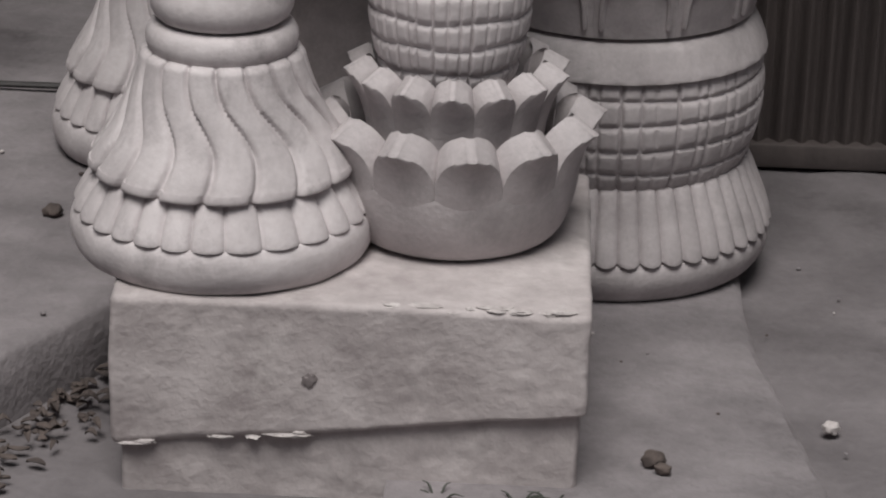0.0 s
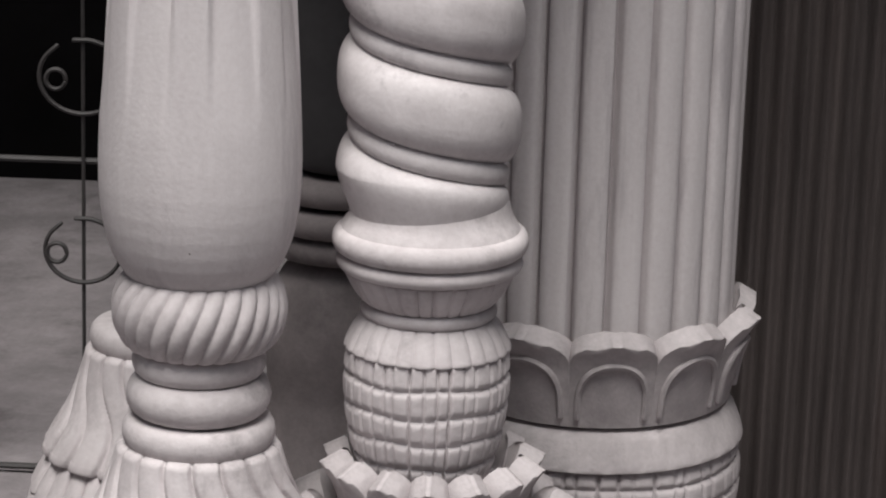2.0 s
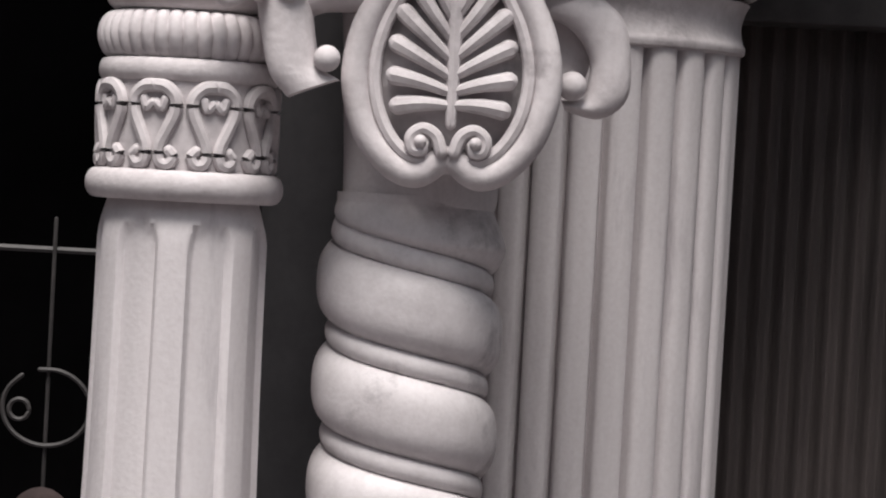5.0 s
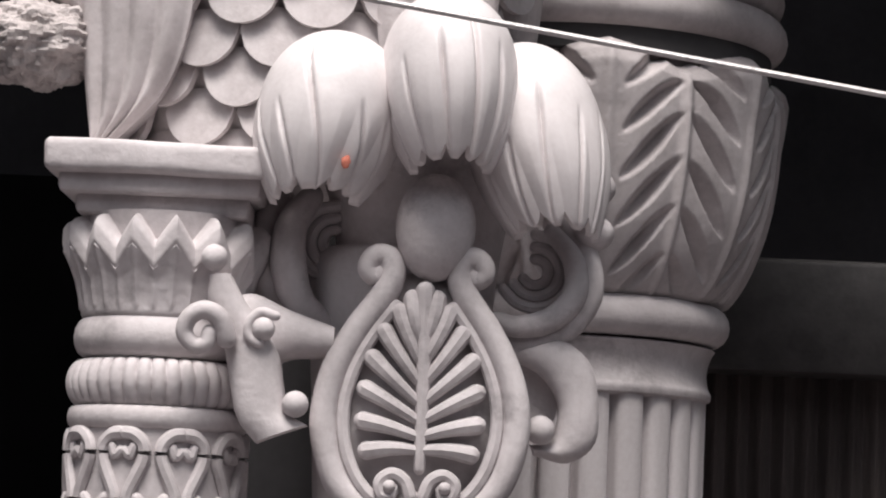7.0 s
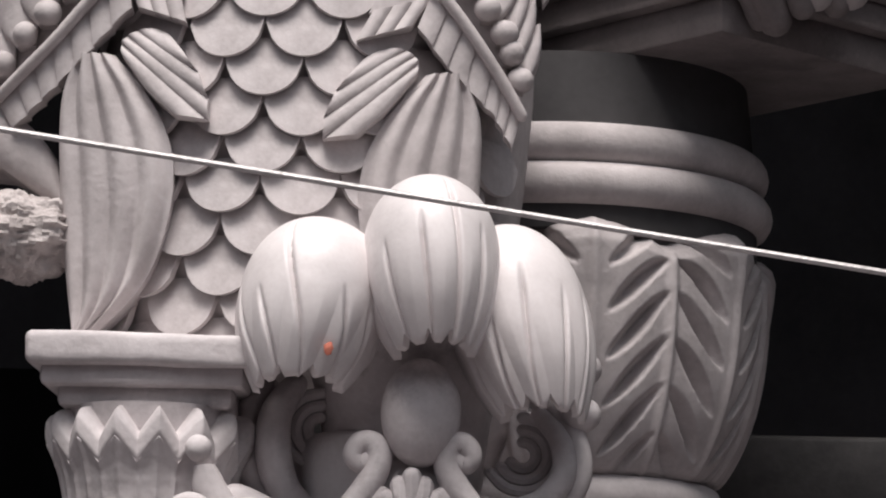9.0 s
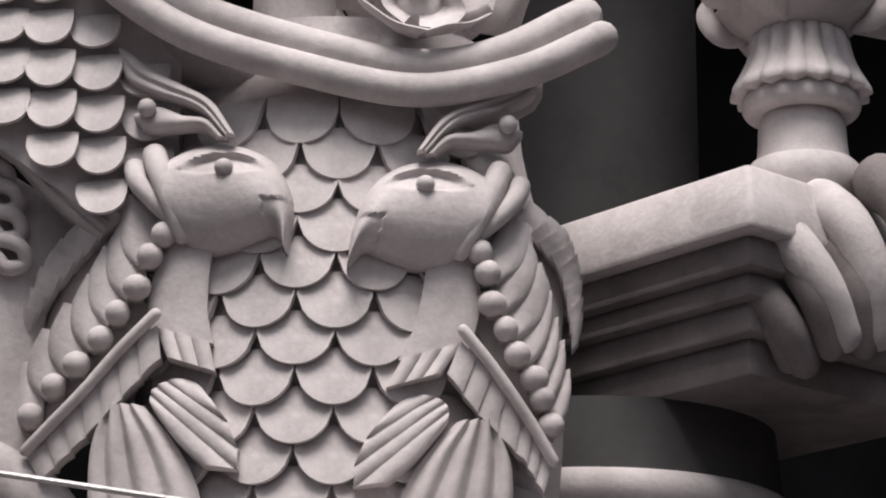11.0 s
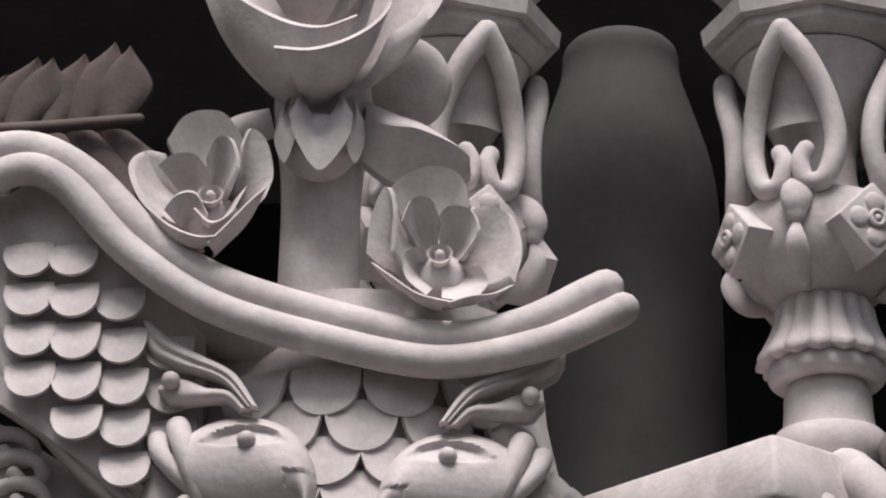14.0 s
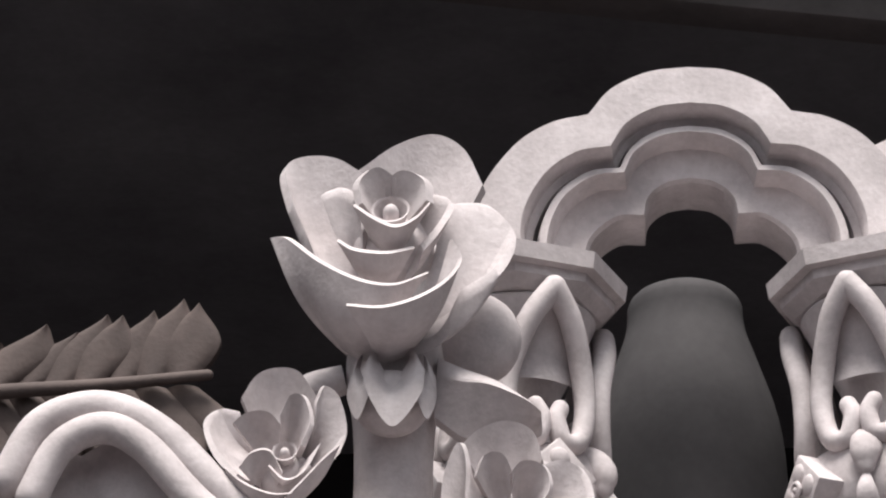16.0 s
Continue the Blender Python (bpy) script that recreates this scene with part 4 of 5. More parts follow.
    # wing: smooth backing, overlapping long feathers, serrated upper edge, bead row, strap and cut lower flap
    wing_back = part("wing", strip(at, [(0.240, 2.782), (0.293, 2.743), (0.343, 2.696), (0.380, 2.626), (0.393, 2.521), (0.385, 2.451)], [(0.186, 2.699), (0.210, 2.647), (0.245, 2.581), (0.285, 2.525), (0.330, 2.471), (0.361, 2.439)], -0.012, 0.012, 0.05, 8, 16), CARVED, head)
    beads = ((0.197, 2.700), (0.213, 2.672), (0.228, 2.631), (0.252, 2.599), (0.273, 2.567), (0.304, 2.537), (0.334, 2.512), (0.365, 2.478))
    for i, p in enumerate(beads):
        part("bead", blob(at(p[0], p[1], 0.030), 0.0165 + 0.0012 * (i % 3), 0.018, 0.0172, 18, 12), CARVED, head)
        if i:
            x, z = p[0], p[1]
            ln = 0.108 - 0.004 * i
            part("feather", strip(at, [(x + 0.026, z + ln), (x + 0.046, z + ln * 0.62), (x + 0.044, z + 0.016), (x + 0.016, z - 0.014)], [(x + 0.020, z + ln), (x + 0.008, z + ln * 0.70), (x - 0.002, z + ln * 0.30), (x + 0.000, z - 0.012)], 0.016 - 0.001 * i, 0.010, 0.030, 8, 14, 0.8, lambda u, v, d, zz: 0.010 * (1 - u)), CARVED, wing_back)
    edge_a = [(0.250, 2.780), (0.301, 2.744), (0.344, 2.711), (0.376, 2.670), (0.404, 2.610)]
    edge_b = [(0.234, 2.749), (0.273, 2.718), (0.311, 2.687), (0.350, 2.649), (0.392, 2.591)]
    for i in range(9):
        v0, v1 = i / 9, (i + 1.35) / 9
        pa = [Vector((p[0], 0, p[1])) for p in edge_a]
        pb = [Vector((p[0], 0, p[1])) for p in edge_b]
        def on(e, v):
            sp = spline(e, 6)
            return sp[min(len(sp) - 1, round(v * (len(sp) - 1)))]
        a0, a1, b0, b1 = on(pa, v0), on(pa, min(1, v1)), on(pb, v0), on(pb, min(1, v1))
        tip = b1 + (b1 - b0) * 0.12
        part("edge_feather", strip(at, [(a0.x, a0.z), ((a0.x + a1.x) / 2 + 0.003, (a0.z + a1.z) / 2), (a1.x, a1.z)], [(b0.x, b0.z), ((b0.x + b1.x) / 2, (b0.z + b1.z) / 2 - 0.003), (tip.x, tip.z)], 0.030 - 0.001 * i, 0.006, 0.028, 6, 8, 1.0, lambda u, v, d, zz: -0.010 * v), CARVED, wing_back)
    part("strap", tube([at(*p, 0.036) for p in ((0.200, 2.591), (0.246, 2.545), (0.288, 2.499), (0.329, 2.462), (0.365, 2.431))], 0.0078, 10, 6), CARVED, head)
    for i in range(7):
        t0, t1 = i / 7, (i + 0.97) / 7
        def top_at(t):
            return Vector((0.202, 2.579)).lerp(Vector((0.368, 2.424)), t)
        def low_at(t):
            k = t * 2
            return Vector((0.196, 2.535)).lerp(Vector((0.278, 2.449)), k) if k < 1 else Vector((0.278, 2.449)).lerp(Vector((0.348, 2.389)), k - 1)
        a0, a1, b0, b1 = top_at(t0), top_at(t1), low_at(t0), low_at(t1)
        part("short_feather", strip(at, [tuple(a0), tuple(a0.lerp(b0, 0.5)), tuple(b0)], [tuple(a1), tuple(a1.lerp(b1, 0.5)), tuple(b1)], 0.026, 0.003, 0.034, 6, 8, 1.0, lambda u, v, d, zz: 0.004 * u), CARVED, wing_back)
    part("breast", strip(at, [(0.198, 2.708), (0.213, 2.658), (0.220, 2.613), (0.217, 2.575)], [(0.139, 2.688), (0.143, 2.642), (0.143, 2.596), (0.134, 2.553)], 0.014, 0.006, 0.05, 10, 14, 0.8), CARVED, head)
    for i in range(3):
        a0, a1 = Vector((0.206, 2.578)).lerp(Vector((0.137, 2.554)), i / 3), Vector((0.206, 2.578)).lerp(Vector((0.137, 2.554)), (i + 0.96) / 3)
        b0, b1 = Vector((0.188, 2.536)).lerp(Vector((0.126, 2.513)), i / 3), Vector((0.188, 2.536)).lerp(Vector((0.126, 2.513)), (i + 0.96) / 3)
        part("cuff_feather", strip(at, [tuple(a0), tuple(a0.lerp(b0, 0.5)), tuple(b0)], [tuple(a1), tuple(a1.lerp(b1, 0.5)), tuple(b1)], 0.020, 0.004, 0.034, 6, 8, 1.0, lambda u, v, d, zz: 0.006 * v), CARVED, head)
    # folded fan under the cuff: four overlapping ribs
    roots = ((0.169, 2.509), (0.190, 2.506), (0.202, 2.499), (0.209, 2.490), (0.206, 2.472))
    ends = ((0.130, 2.476), (0.109, 2.448), (0.095, 2.413), (0.094, 2.385), (0.134, 2.391))
    for i in range(4):
        r0, r1, e0, e1 = (Vector(q) for q in (roots[i], roots[i + 1], ends[i], ends[i + 1]))
        part("folded_feather", strip(at, [tuple(r0), tuple(r0.lerp(e0, 0.5) + Vector((0.0, 0.006))), tuple(e0)], [tuple(r1), tuple(r1.lerp(e1, 0.5) + Vector((0.003, -0.004))), tuple(e1)], 0.012 + 0.002 * i, 0.006, 0.032, 8, 12, 0.8, lambda u, v, d, zz: 0.012 * v + 0.006 * u), CARVED, head)
    # long tail with hollow folds that narrows to a point
    def folds(u, v, d, z):
        return 0.009 * abs(math.sin(math.pi * (4 * u + 0.15))) ** 1.3 - 0.005
    part("tail", strip(at, [(0.270, 2.480), (0.289, 2.422), (0.289, 2.333), (0.280, 2.230), (0.269, 2.149), (0.258, 2.103)], [(0.220, 2.476), (0.177, 2.423), (0.145, 2.356), (0.143, 2.276), (0.174, 2.183), (0.253, 2.100)], 0.018, 0.014, 0.05, 48, 40, 0.7, folds), CARVED, head, "", 45)


XC = -0.123
relief(-1, 0.0)
relief(1, -0.0225)

# crest: two rolls side by side that sweep up to a loop
low = [(-0.66, 3.07), (-0.625, 3.145), (-0.567, 3.172), (-0.508, 3.142), (-0.425, 3.052), (-0.31, 2.972), (-0.158, 2.922), (-0.008, 2.892), (0.125, 2.915), (0.215, 2.955), (0.236, 2.966)]
top = [(-0.70, 3.10), (-0.655, 3.185), (-0.572, 3.208), (-0.490, 3.168), (-0.402, 3.080), (-0.31, 3.014), (-0.16, 2.962), (-0.008, 2.929), (0.100, 2.946), (0.190, 2.990), (0.214, 3.002)]
part("crest_roll", tube(P3(low, -0.150), lambda t: 0.0225, 16, 8), CARVED, totem, "long smooth roll of the crest")
part("crest_roll", tube(P3(top, -0.135), lambda t: 0.0250, 16, 8), CARVED, totem, "long smooth roll of the crest")
part("crest_back", tube(P3([(-0.42, 3.04), (-0.31, 2.985), (-0.16, 2.935), (0.0, 2.905), (0.12, 2.935)], -0.04), 0.042, 14, 6), CARVED, totem)

# raised wing on the left, with smaller scales inside a ribbed frame
def wing_fn(u, v):
    x = -0.655 + 0.33 * u
    t = float(np.interp(x, [p[0] for p in low], [p[1] for p in low]))
    b = 2.90 - 0.24 * u
    z = b + (t - b) * v
    return (x, -0.055 - 0.05 * math.sin(math.pi * min(1, u * 0.9 + 0.08)) - 0.01 * v, z)
wing = part("wing", shell(wing_fn, 24, 12, lambda u, v: (0, 0.05, 0)), CARVED, totem, "raised wing panel with small scales")
wing_scale = scale_mesh(0.034, "wing_scale")
for col in range(4):
    for row in range(6):
        if row < col - 1 or row > col + 3:
            continue
        x, z = -0.563 + 0.0615 * col + 0.0046 * row, 3.058 - 0.0575 * row - 0.004 * col
        ob = part("wing_scale", wing_scale, CARVED, wing)
        ob.matrix_basis = Matrix.Translation((x, wing_fn(max(0, min(1, (x + 0.655) / 0.33)), 0.5)[1] - 0.004, z)) @ Matrix.Rotation(radians(rnd.uniform(-9, -3)), 4, "Y") @ Matrix.Diagonal((1, 1, rnd.uniform(0.95, 1.1), 1))


def rib_lines(u, v, x, z):
    return -0.007 * math.exp(-(((u - 0.35) / 0.09) ** 2)) * min(1, v * 2)


part("frame", strip(flat_at(-0.085), xz([(-0.669, -0.100, 3.168), (-0.659, -0.100, 3.043), (-0.620, -0.100, 2.928), (-0.560, -0.100, 2.840), (-0.487, -0.100, 2.761), (-0.421, -0.100, 2.703)]), xz([(-0.566, -0.100, 3.143), (-0.568, -0.100, 3.042), (-0.554, -0.100, 2.944), (-0.520, -0.100, 2.856), (-0.463, -0.100, 2.785), (-0.404, -0.100, 2.730)]), 0.0, 0.014, 0.05, 20, 30, 0.8, rib_lines), CARVED, wing, "smooth frame of the wing with a curved groove")

# scroll stack and broken mortar on the left
side = thing("scroll_ornament", (-0.60, -0.02, 2.106), "grey stone ornament with stacked curls at its edge", "ornament")
part("panel", strip(flat_at(0.0), xz([(-0.694, 0.000, 2.889), (-0.680, 0.000, 2.680), (-0.667, 0.000, 2.493), (-0.657, 0.000, 2.342)]), xz([(-0.567, 0.000, 2.832), (-0.467, 0.000, 2.752), (-0.502, 0.000, 2.618), (-0.498, 0.000, 2.343)]), 0.0, 0.03, 0.10, 16, 20, 0.8), CARVED, side)
for q, c in enumerate(((-0.578, -0.030, 2.810), (-0.563, -0.035, 2.777), (-0.557, -0.035, 2.739), (-0.549, -0.035, 2.698))):
    part("curl", tube([(c[0] - 0.040, c[1], c[2] + 0.016), (c[0] - 0.012, c[1] - 0.010, c[2] + 0.020), (c[0] + 0.018, c[1] - 0.010, c[2] + 0.010), (c[0] + 0.022, c[1], c[2] - 0.010), (c[0], c[1] - 0.006, c[2] - 0.018), (c[0] - 0.014, c[1] - 0.008, c[2] - 0.004)], 0.0105, 10, 5), CARVED, side)
part("lower_plate", strip(flat_at(-0.03), xz([(-0.618, -0.040, 2.473), (-0.527, -0.040, 2.437), (-0.449, -0.040, 2.378), (-0.414, -0.040, 2.296)]), xz([(-0.615, -0.040, 2.412), (-0.538, -0.040, 2.364), (-0.476, -0.040, 2.323), (-0.416, -0.040, 2.282)]), 0.0, 0.014, 0.08, 12, 16, 0.7), CARVED, side)
rub = Geo().add(blob((-0.475, -0.04, 2.248), 0.095, 0.075, 0.055, 72, 44, lambda d: 1 + 0.20 * noise.noise(d * 2.4) + 0.12 * noise.noise(d * 7) + 0.07 * noise.noise(d * 19)))
part("broken_edge", rub, RUBBLE, side, "rough broken mortar lump", 20)

# ---------------- roses on the crest ----------------
def cut_petal(rim, base, bulge, thick=0.013, lip=0.012, spread=0.24):
    """A thick petal from its foot to a rim line, hollow inside, its rim bent a little outwards."""
    r = spline(rim, 10)
    mean, b0, n = sum(r, Vector()) / len(r), Vector(base), len(r) - 1

    def fn(u, v):
        p = r[min(n, round(u * n))]
        b = b0 + (p - mean) * spread
        away = (p - b0).normalized()
        return b.lerp(p, v) + Vector(bulge) * math.sin(math.pi * v) + away * lip * v**6

    def inward(u, v):
        p = r[min(n, round(u * n))]
        d = Vector((mean.x - p.x, 0.5 * abs(bulge[1]) if bulge[1] < 0 else 0.0, mean.z - p.z)) * 0.04
        q = -Vector(bulge).normalized() * thick * (1 - 0.35 * v)
        return q + d * v
    return shell(fn, n, 16, inward)


def built_rose(at_, label, petals, heart, hr):
    t = thing("carved_rose", at_, label, "rose ornament", "carved roses")
    for rim, base, bulge in petals:
        part("petal", cut_petal(rim, base, bulge, 0.17 * hr, 0.08 * hr), CARVED, t, "", 55)
    hx, hy, hz = heart
    for k in range(3):
        a = k * 2.1 + 0.6
        rr = hr * 0.22
        pts = [(hx + rr * math.cos(a + q), hy - 0.02 * hr + 0.10 * hr * math.sin(a + q), hz + rr * math.sin(a + q)) for q in (-0.9, -0.4, 0.1, 0.6, 1.1)]
        part("heart_petal", cut_petal(pts, (hx, hy + 0.35 * hr, hz - 0.12 * hr), (0.05 * hr * math.cos(a), -0.03 * hr, 0.05 * hr * math.sin(a)), 0.05 * hr, 0.02 * hr, 0.5), CARVED, t)
    part("heart", blob((hx, hy + 0.06 * hr, hz - 0.02 * hr), 0.10 * hr, 0.16 * hr, 0.12 * hr, 16, 10), CARVED, t)
    part("cup", blob((hx, hy + 0.5 * hr, hz - 0.30 * hr), 0.50 * hr, 0.40 * hr, 0.48 * hr, 28, 18), CARVED, t)
    return t


built_rose((-0.178, -0.085, 3.30), "large open stone rose with thick layered petals", [
    ([(-0.261, -0.020, 3.601), (-0.233, 0.000, 3.636), (-0.186, 0.020, 3.687), (-0.130, 0.030, 3.711), (-0.085, 0.020, 3.678), (-0.057, 0.000, 3.604)], (-0.177, 0.000, 3.471), (0.0, 0.03, -0.01)),
    ([(-0.224, -0.060, 3.586), (-0.272, -0.050, 3.625), (-0.321, -0.045, 3.632), (-0.346, -0.050, 3.610), (-0.331, -0.070, 3.543), (-0.305, -0.085, 3.479)], (-0.212, -0.050, 3.401), (-0.015, 0.015, -0.02)),
    ([(-0.110, -0.070, 3.530), (-0.080, -0.060, 3.545), (-0.039, -0.055, 3.541), (-0.011, -0.060, 3.497), (-0.030, -0.085, 3.430), (-0.085, -0.100, 3.378)], (-0.157, -0.070, 3.337), (0.015, -0.005, -0.025)),
    ([(-0.350, -0.100, 3.480), (-0.326, -0.115, 3.470), (-0.277, -0.145, 3.416), (-0.223, -0.165, 3.377), (-0.175, -0.165, 3.369), (-0.130, -0.150, 3.394)], (-0.224, -0.030, 3.321), (-0.012, -0.030, -0.022)),
    ([(-0.233, -0.165, 3.340), (-0.185, -0.180, 3.329), (-0.139, -0.180, 3.342), (-0.101, -0.165, 3.375), (-0.083, -0.140, 3.420), (-0.096, -0.120, 3.461)], (-0.180, -0.030, 3.320), (0.012, -0.030, -0.022)),
    ([(-0.281, -0.090, 3.552), (-0.257, -0.085, 3.560), (-0.231, -0.090, 3.535), (-0.221, -0.100, 3.484)], (-0.209, -0.050, 3.446), (-0.008, -0.006, -0.012)),
    ([(-0.139, -0.110, 3.452), (-0.114, -0.105, 3.489), (-0.098, -0.095, 3.532), (-0.128, -0.085, 3.550)], (-0.173, -0.050, 3.445), (0.008, -0.006, -0.012)),
    ([(-0.251, -0.125, 3.460), (-0.227, -0.135, 3.440), (-0.187, -0.138, 3.433), (-0.151, -0.130, 3.445)], (-0.199, -0.070, 3.417), (0.0, -0.012, -0.012)),
    ([(-0.227, -0.100, 3.530), (-0.233, -0.095, 3.567), (-0.211, -0.095, 3.589), (-0.184, -0.100, 3.566)], (-0.194, -0.060, 3.514), (-0.004, 0.004, 0.0)),
    ([(-0.184, -0.100, 3.561), (-0.160, -0.095, 3.583), (-0.132, -0.095, 3.568), (-0.128, -0.100, 3.533)], (-0.176, -0.060, 3.513), (0.004, 0.004, 0.0)),
    ([(-0.230, -0.125, 3.516), (-0.200, -0.140, 3.486), (-0.173, -0.142, 3.474), (-0.148, -0.140, 3.487), (-0.130, -0.125, 3.518)], (-0.184, -0.070, 3.467), (0.0, -0.010, -0.010)),
], (-0.182, -0.115, 3.521), 0.12)
built_rose((-0.335, -0.10, 3.05), "smaller open stone rose resting on the crest", [
    ([(-0.385, -0.090, 3.230), (-0.368, -0.080, 3.269), (-0.342, -0.075, 3.283), (-0.309, -0.080, 3.274), (-0.281, -0.090, 3.227)], (-0.337, -0.060, 3.168), (0.0, 0.02, -0.005)),
    ([(-0.390, -0.100, 3.208), (-0.417, -0.105, 3.211), (-0.430, -0.120, 3.184), (-0.412, -0.140, 3.133), (-0.382, -0.150, 3.095)], (-0.344, -0.070, 3.138), (-0.012, -0.004, -0.010)),
    ([(-0.279, -0.130, 3.208), (-0.268, -0.130, 3.233), (-0.249, -0.130, 3.216), (-0.239, -0.130, 3.170), (-0.248, -0.130, 3.137)], (-0.304, -0.080, 3.142), (0.010, -0.010, -0.008)),
    ([(-0.396, -0.150, 3.108), (-0.368, -0.165, 3.079), (-0.332, -0.175, 3.060), (-0.304, -0.175, 3.060)], (-0.344, -0.080, 3.079), (-0.006, -0.022, -0.014)),
    ([(-0.314, -0.175, 3.050), (-0.291, -0.172, 3.076), (-0.264, -0.160, 3.114), (-0.245, -0.145, 3.140)], (-0.309, -0.080, 3.079), (0.008, -0.022, -0.014)),
    ([(-0.389, -0.125, 3.180), (-0.371, -0.120, 3.197), (-0.344, -0.120, 3.197), (-0.325, -0.125, 3.174)], (-0.343, -0.075, 3.144), (0.0, 0.008, 0.0)),
    ([(-0.323, -0.130, 3.187), (-0.311, -0.125, 3.220), (-0.293, -0.125, 3.218), (-0.283, -0.130, 3.179), (-0.293, -0.140, 3.141)], (-0.324, -0.075, 3.144), (0.004, 0.006, 0.0)),
    ([(-0.376, -0.145, 3.110), (-0.362, -0.140, 3.131), (-0.339, -0.140, 3.133), (-0.321, -0.145, 3.101)], (-0.344, -0.090, 3.104), (0.0, -0.006, -0.006)),
    ([(-0.337, -0.150, 3.110), (-0.314, -0.160, 3.087), (-0.290, -0.158, 3.100), (-0.272, -0.145, 3.143)], (-0.323, -0.090, 3.112), (0.0, -0.008, -0.006)),
], (-0.319, -0.135, 3.139), 0.075)
built_rose((-0.006, -0.10, 2.96), "smaller open stone rose resting on the crest", [
    ([(-0.078, -0.090, 3.154), (-0.054, -0.080, 3.183), (-0.017, -0.075, 3.197), (0.018, -0.080, 3.179), (0.030, -0.090, 3.132)], (-0.013, -0.060, 3.082), (0.0, 0.02, -0.005)),
    ([(-0.101, -0.130, 3.053), (-0.097, -0.125, 3.105), (-0.081, -0.125, 3.148), (-0.069, -0.130, 3.119), (-0.069, -0.140, 3.049)], (-0.031, -0.080, 3.049), (-0.012, -0.010, -0.006)),
    ([(0.034, -0.100, 3.119), (0.061, -0.105, 3.125), (0.088, -0.110, 3.107), (0.098, -0.120, 3.061), (0.089, -0.130, 3.012)], (0.007, -0.070, 3.045), (0.010, 0.0, -0.010)),
    ([(-0.094, -0.155, 3.028), (-0.068, -0.165, 3.005), (-0.033, -0.175, 2.977), (0.008, -0.175, 2.966)], (-0.019, -0.080, 2.996), (-0.006, -0.022, -0.012)),
    ([(0.004, -0.175, 2.964), (0.034, -0.172, 2.975), (0.063, -0.165, 2.981), (0.089, -0.150, 2.999)], (0.008, -0.080, 2.995), (0.008, -0.022, -0.012)),
    ([(-0.058, -0.125, 3.097), (-0.046, -0.120, 3.130), (-0.023, -0.120, 3.129), (-0.008, -0.125, 3.092)], (-0.020, -0.075, 3.068), (-0.003, 0.008, 0.0)),
    ([(-0.010, -0.125, 3.096), (0.008, -0.120, 3.120), (0.035, -0.120, 3.113), (0.043, -0.125, 3.080), (0.028, -0.130, 3.049)], (-0.000, -0.075, 3.063), (0.004, 0.008, 0.0)),
    ([(-0.030, -0.135, 3.059), (-0.050, -0.135, 3.050), (-0.049, -0.140, 3.017), (-0.023, -0.150, 2.988)], (-0.011, -0.085, 3.039), (-0.004, -0.006, -0.004)),
    ([(-0.001, -0.150, 2.984), (0.033, -0.150, 2.982), (0.054, -0.140, 3.008), (0.041, -0.135, 3.036)], (0.000, -0.085, 3.043), (0.004, -0.006, -0.004)),
], (-0.007, -0.135, 3.051), 0.075)
stem = thing("rose_stem", (-0.18, 0.0, 2.93), "thick plain stone stem carrying the large rose, with bud and leaf", "stem")
part("stalk", lathe(-0.18, 0.0, [(2.90, 0.04), (2.90, 0.062), (3.05, 0.057), (3.22, 0.055), (3.32, 0.075), (3.40, 0.06), (3.42, 0.03)], 32), CARVED, stem)
bud_c = (-0.179, -0.070, 3.242)
bud_body = part("bud", blob(bud_c, 0.055, 0.045, 0.052, 32, 20, lambda d: 1 - 0.16 * max(0.0, d.z) ** 2), CARVED, stem)
for rim, base in (([(-0.214, -0.115, 3.271), (-0.205, -0.125, 3.229), (-0.173, -0.128, 3.182), (-0.138, -0.125, 3.228), (-0.133, -0.115, 3.270)], (-0.175, -0.100, 3.288)), ([(-0.234, -0.085, 3.276), (-0.238, -0.090, 3.241), (-0.223, -0.105, 3.204), (-0.206, -0.118, 3.238)], (-0.217, -0.090, 3.284)), ([(-0.120, -0.085, 3.275), (-0.117, -0.090, 3.238), (-0.128, -0.105, 3.203), (-0.143, -0.118, 3.237)], (-0.138, -0.090, 3.283))):
    part("sepal", cut_petal(rim, base, (0.0, -0.010, 0.0), 0.010, 0.004, 0.6), CARVED, bud_body)
part("leaf", strip(flat_at(-0.05), xz([(-0.116, -0.060, 3.318), (-0.078, -0.060, 3.300), (-0.030, -0.060, 3.280), (0.013, -0.060, 3.247), (0.031, -0.060, 3.214)]), xz([(-0.120, -0.060, 3.227), (-0.077, -0.060, 3.194), (-0.030, -0.060, 3.185), (0.006, -0.060, 3.193), (0.030, -0.060, 3.210)]), 0.0, 0.0, 0.03, 20, 24, 1.0, lambda u, v, x, z: 0.045 * (1 - abs(u - 0.28) / (0.28 if u < 0.28 else 0.72)) * min(1, v * 2.5)), CARVED, stem, "", 25)
part("leaf", strip(flat_at(-0.02), xz([(-0.336, -0.030, 3.287), (-0.304, -0.030, 3.311), (-0.256, -0.030, 3.323)]), xz([(-0.326, -0.030, 3.243), (-0.287, -0.030, 3.269), (-0.247, -0.030, 3.286)]), 0.0, 0.01, 0.02), CARVED, stem)
part("stem_block", blob((-0.074, 0.030, 3.383), 0.075, 0.05, 0.075, 24, 16), CARVED, stem)

# ---------------- arcade behind: posts with heart capitals, and trefoil arches ----------------
PY = 0.30


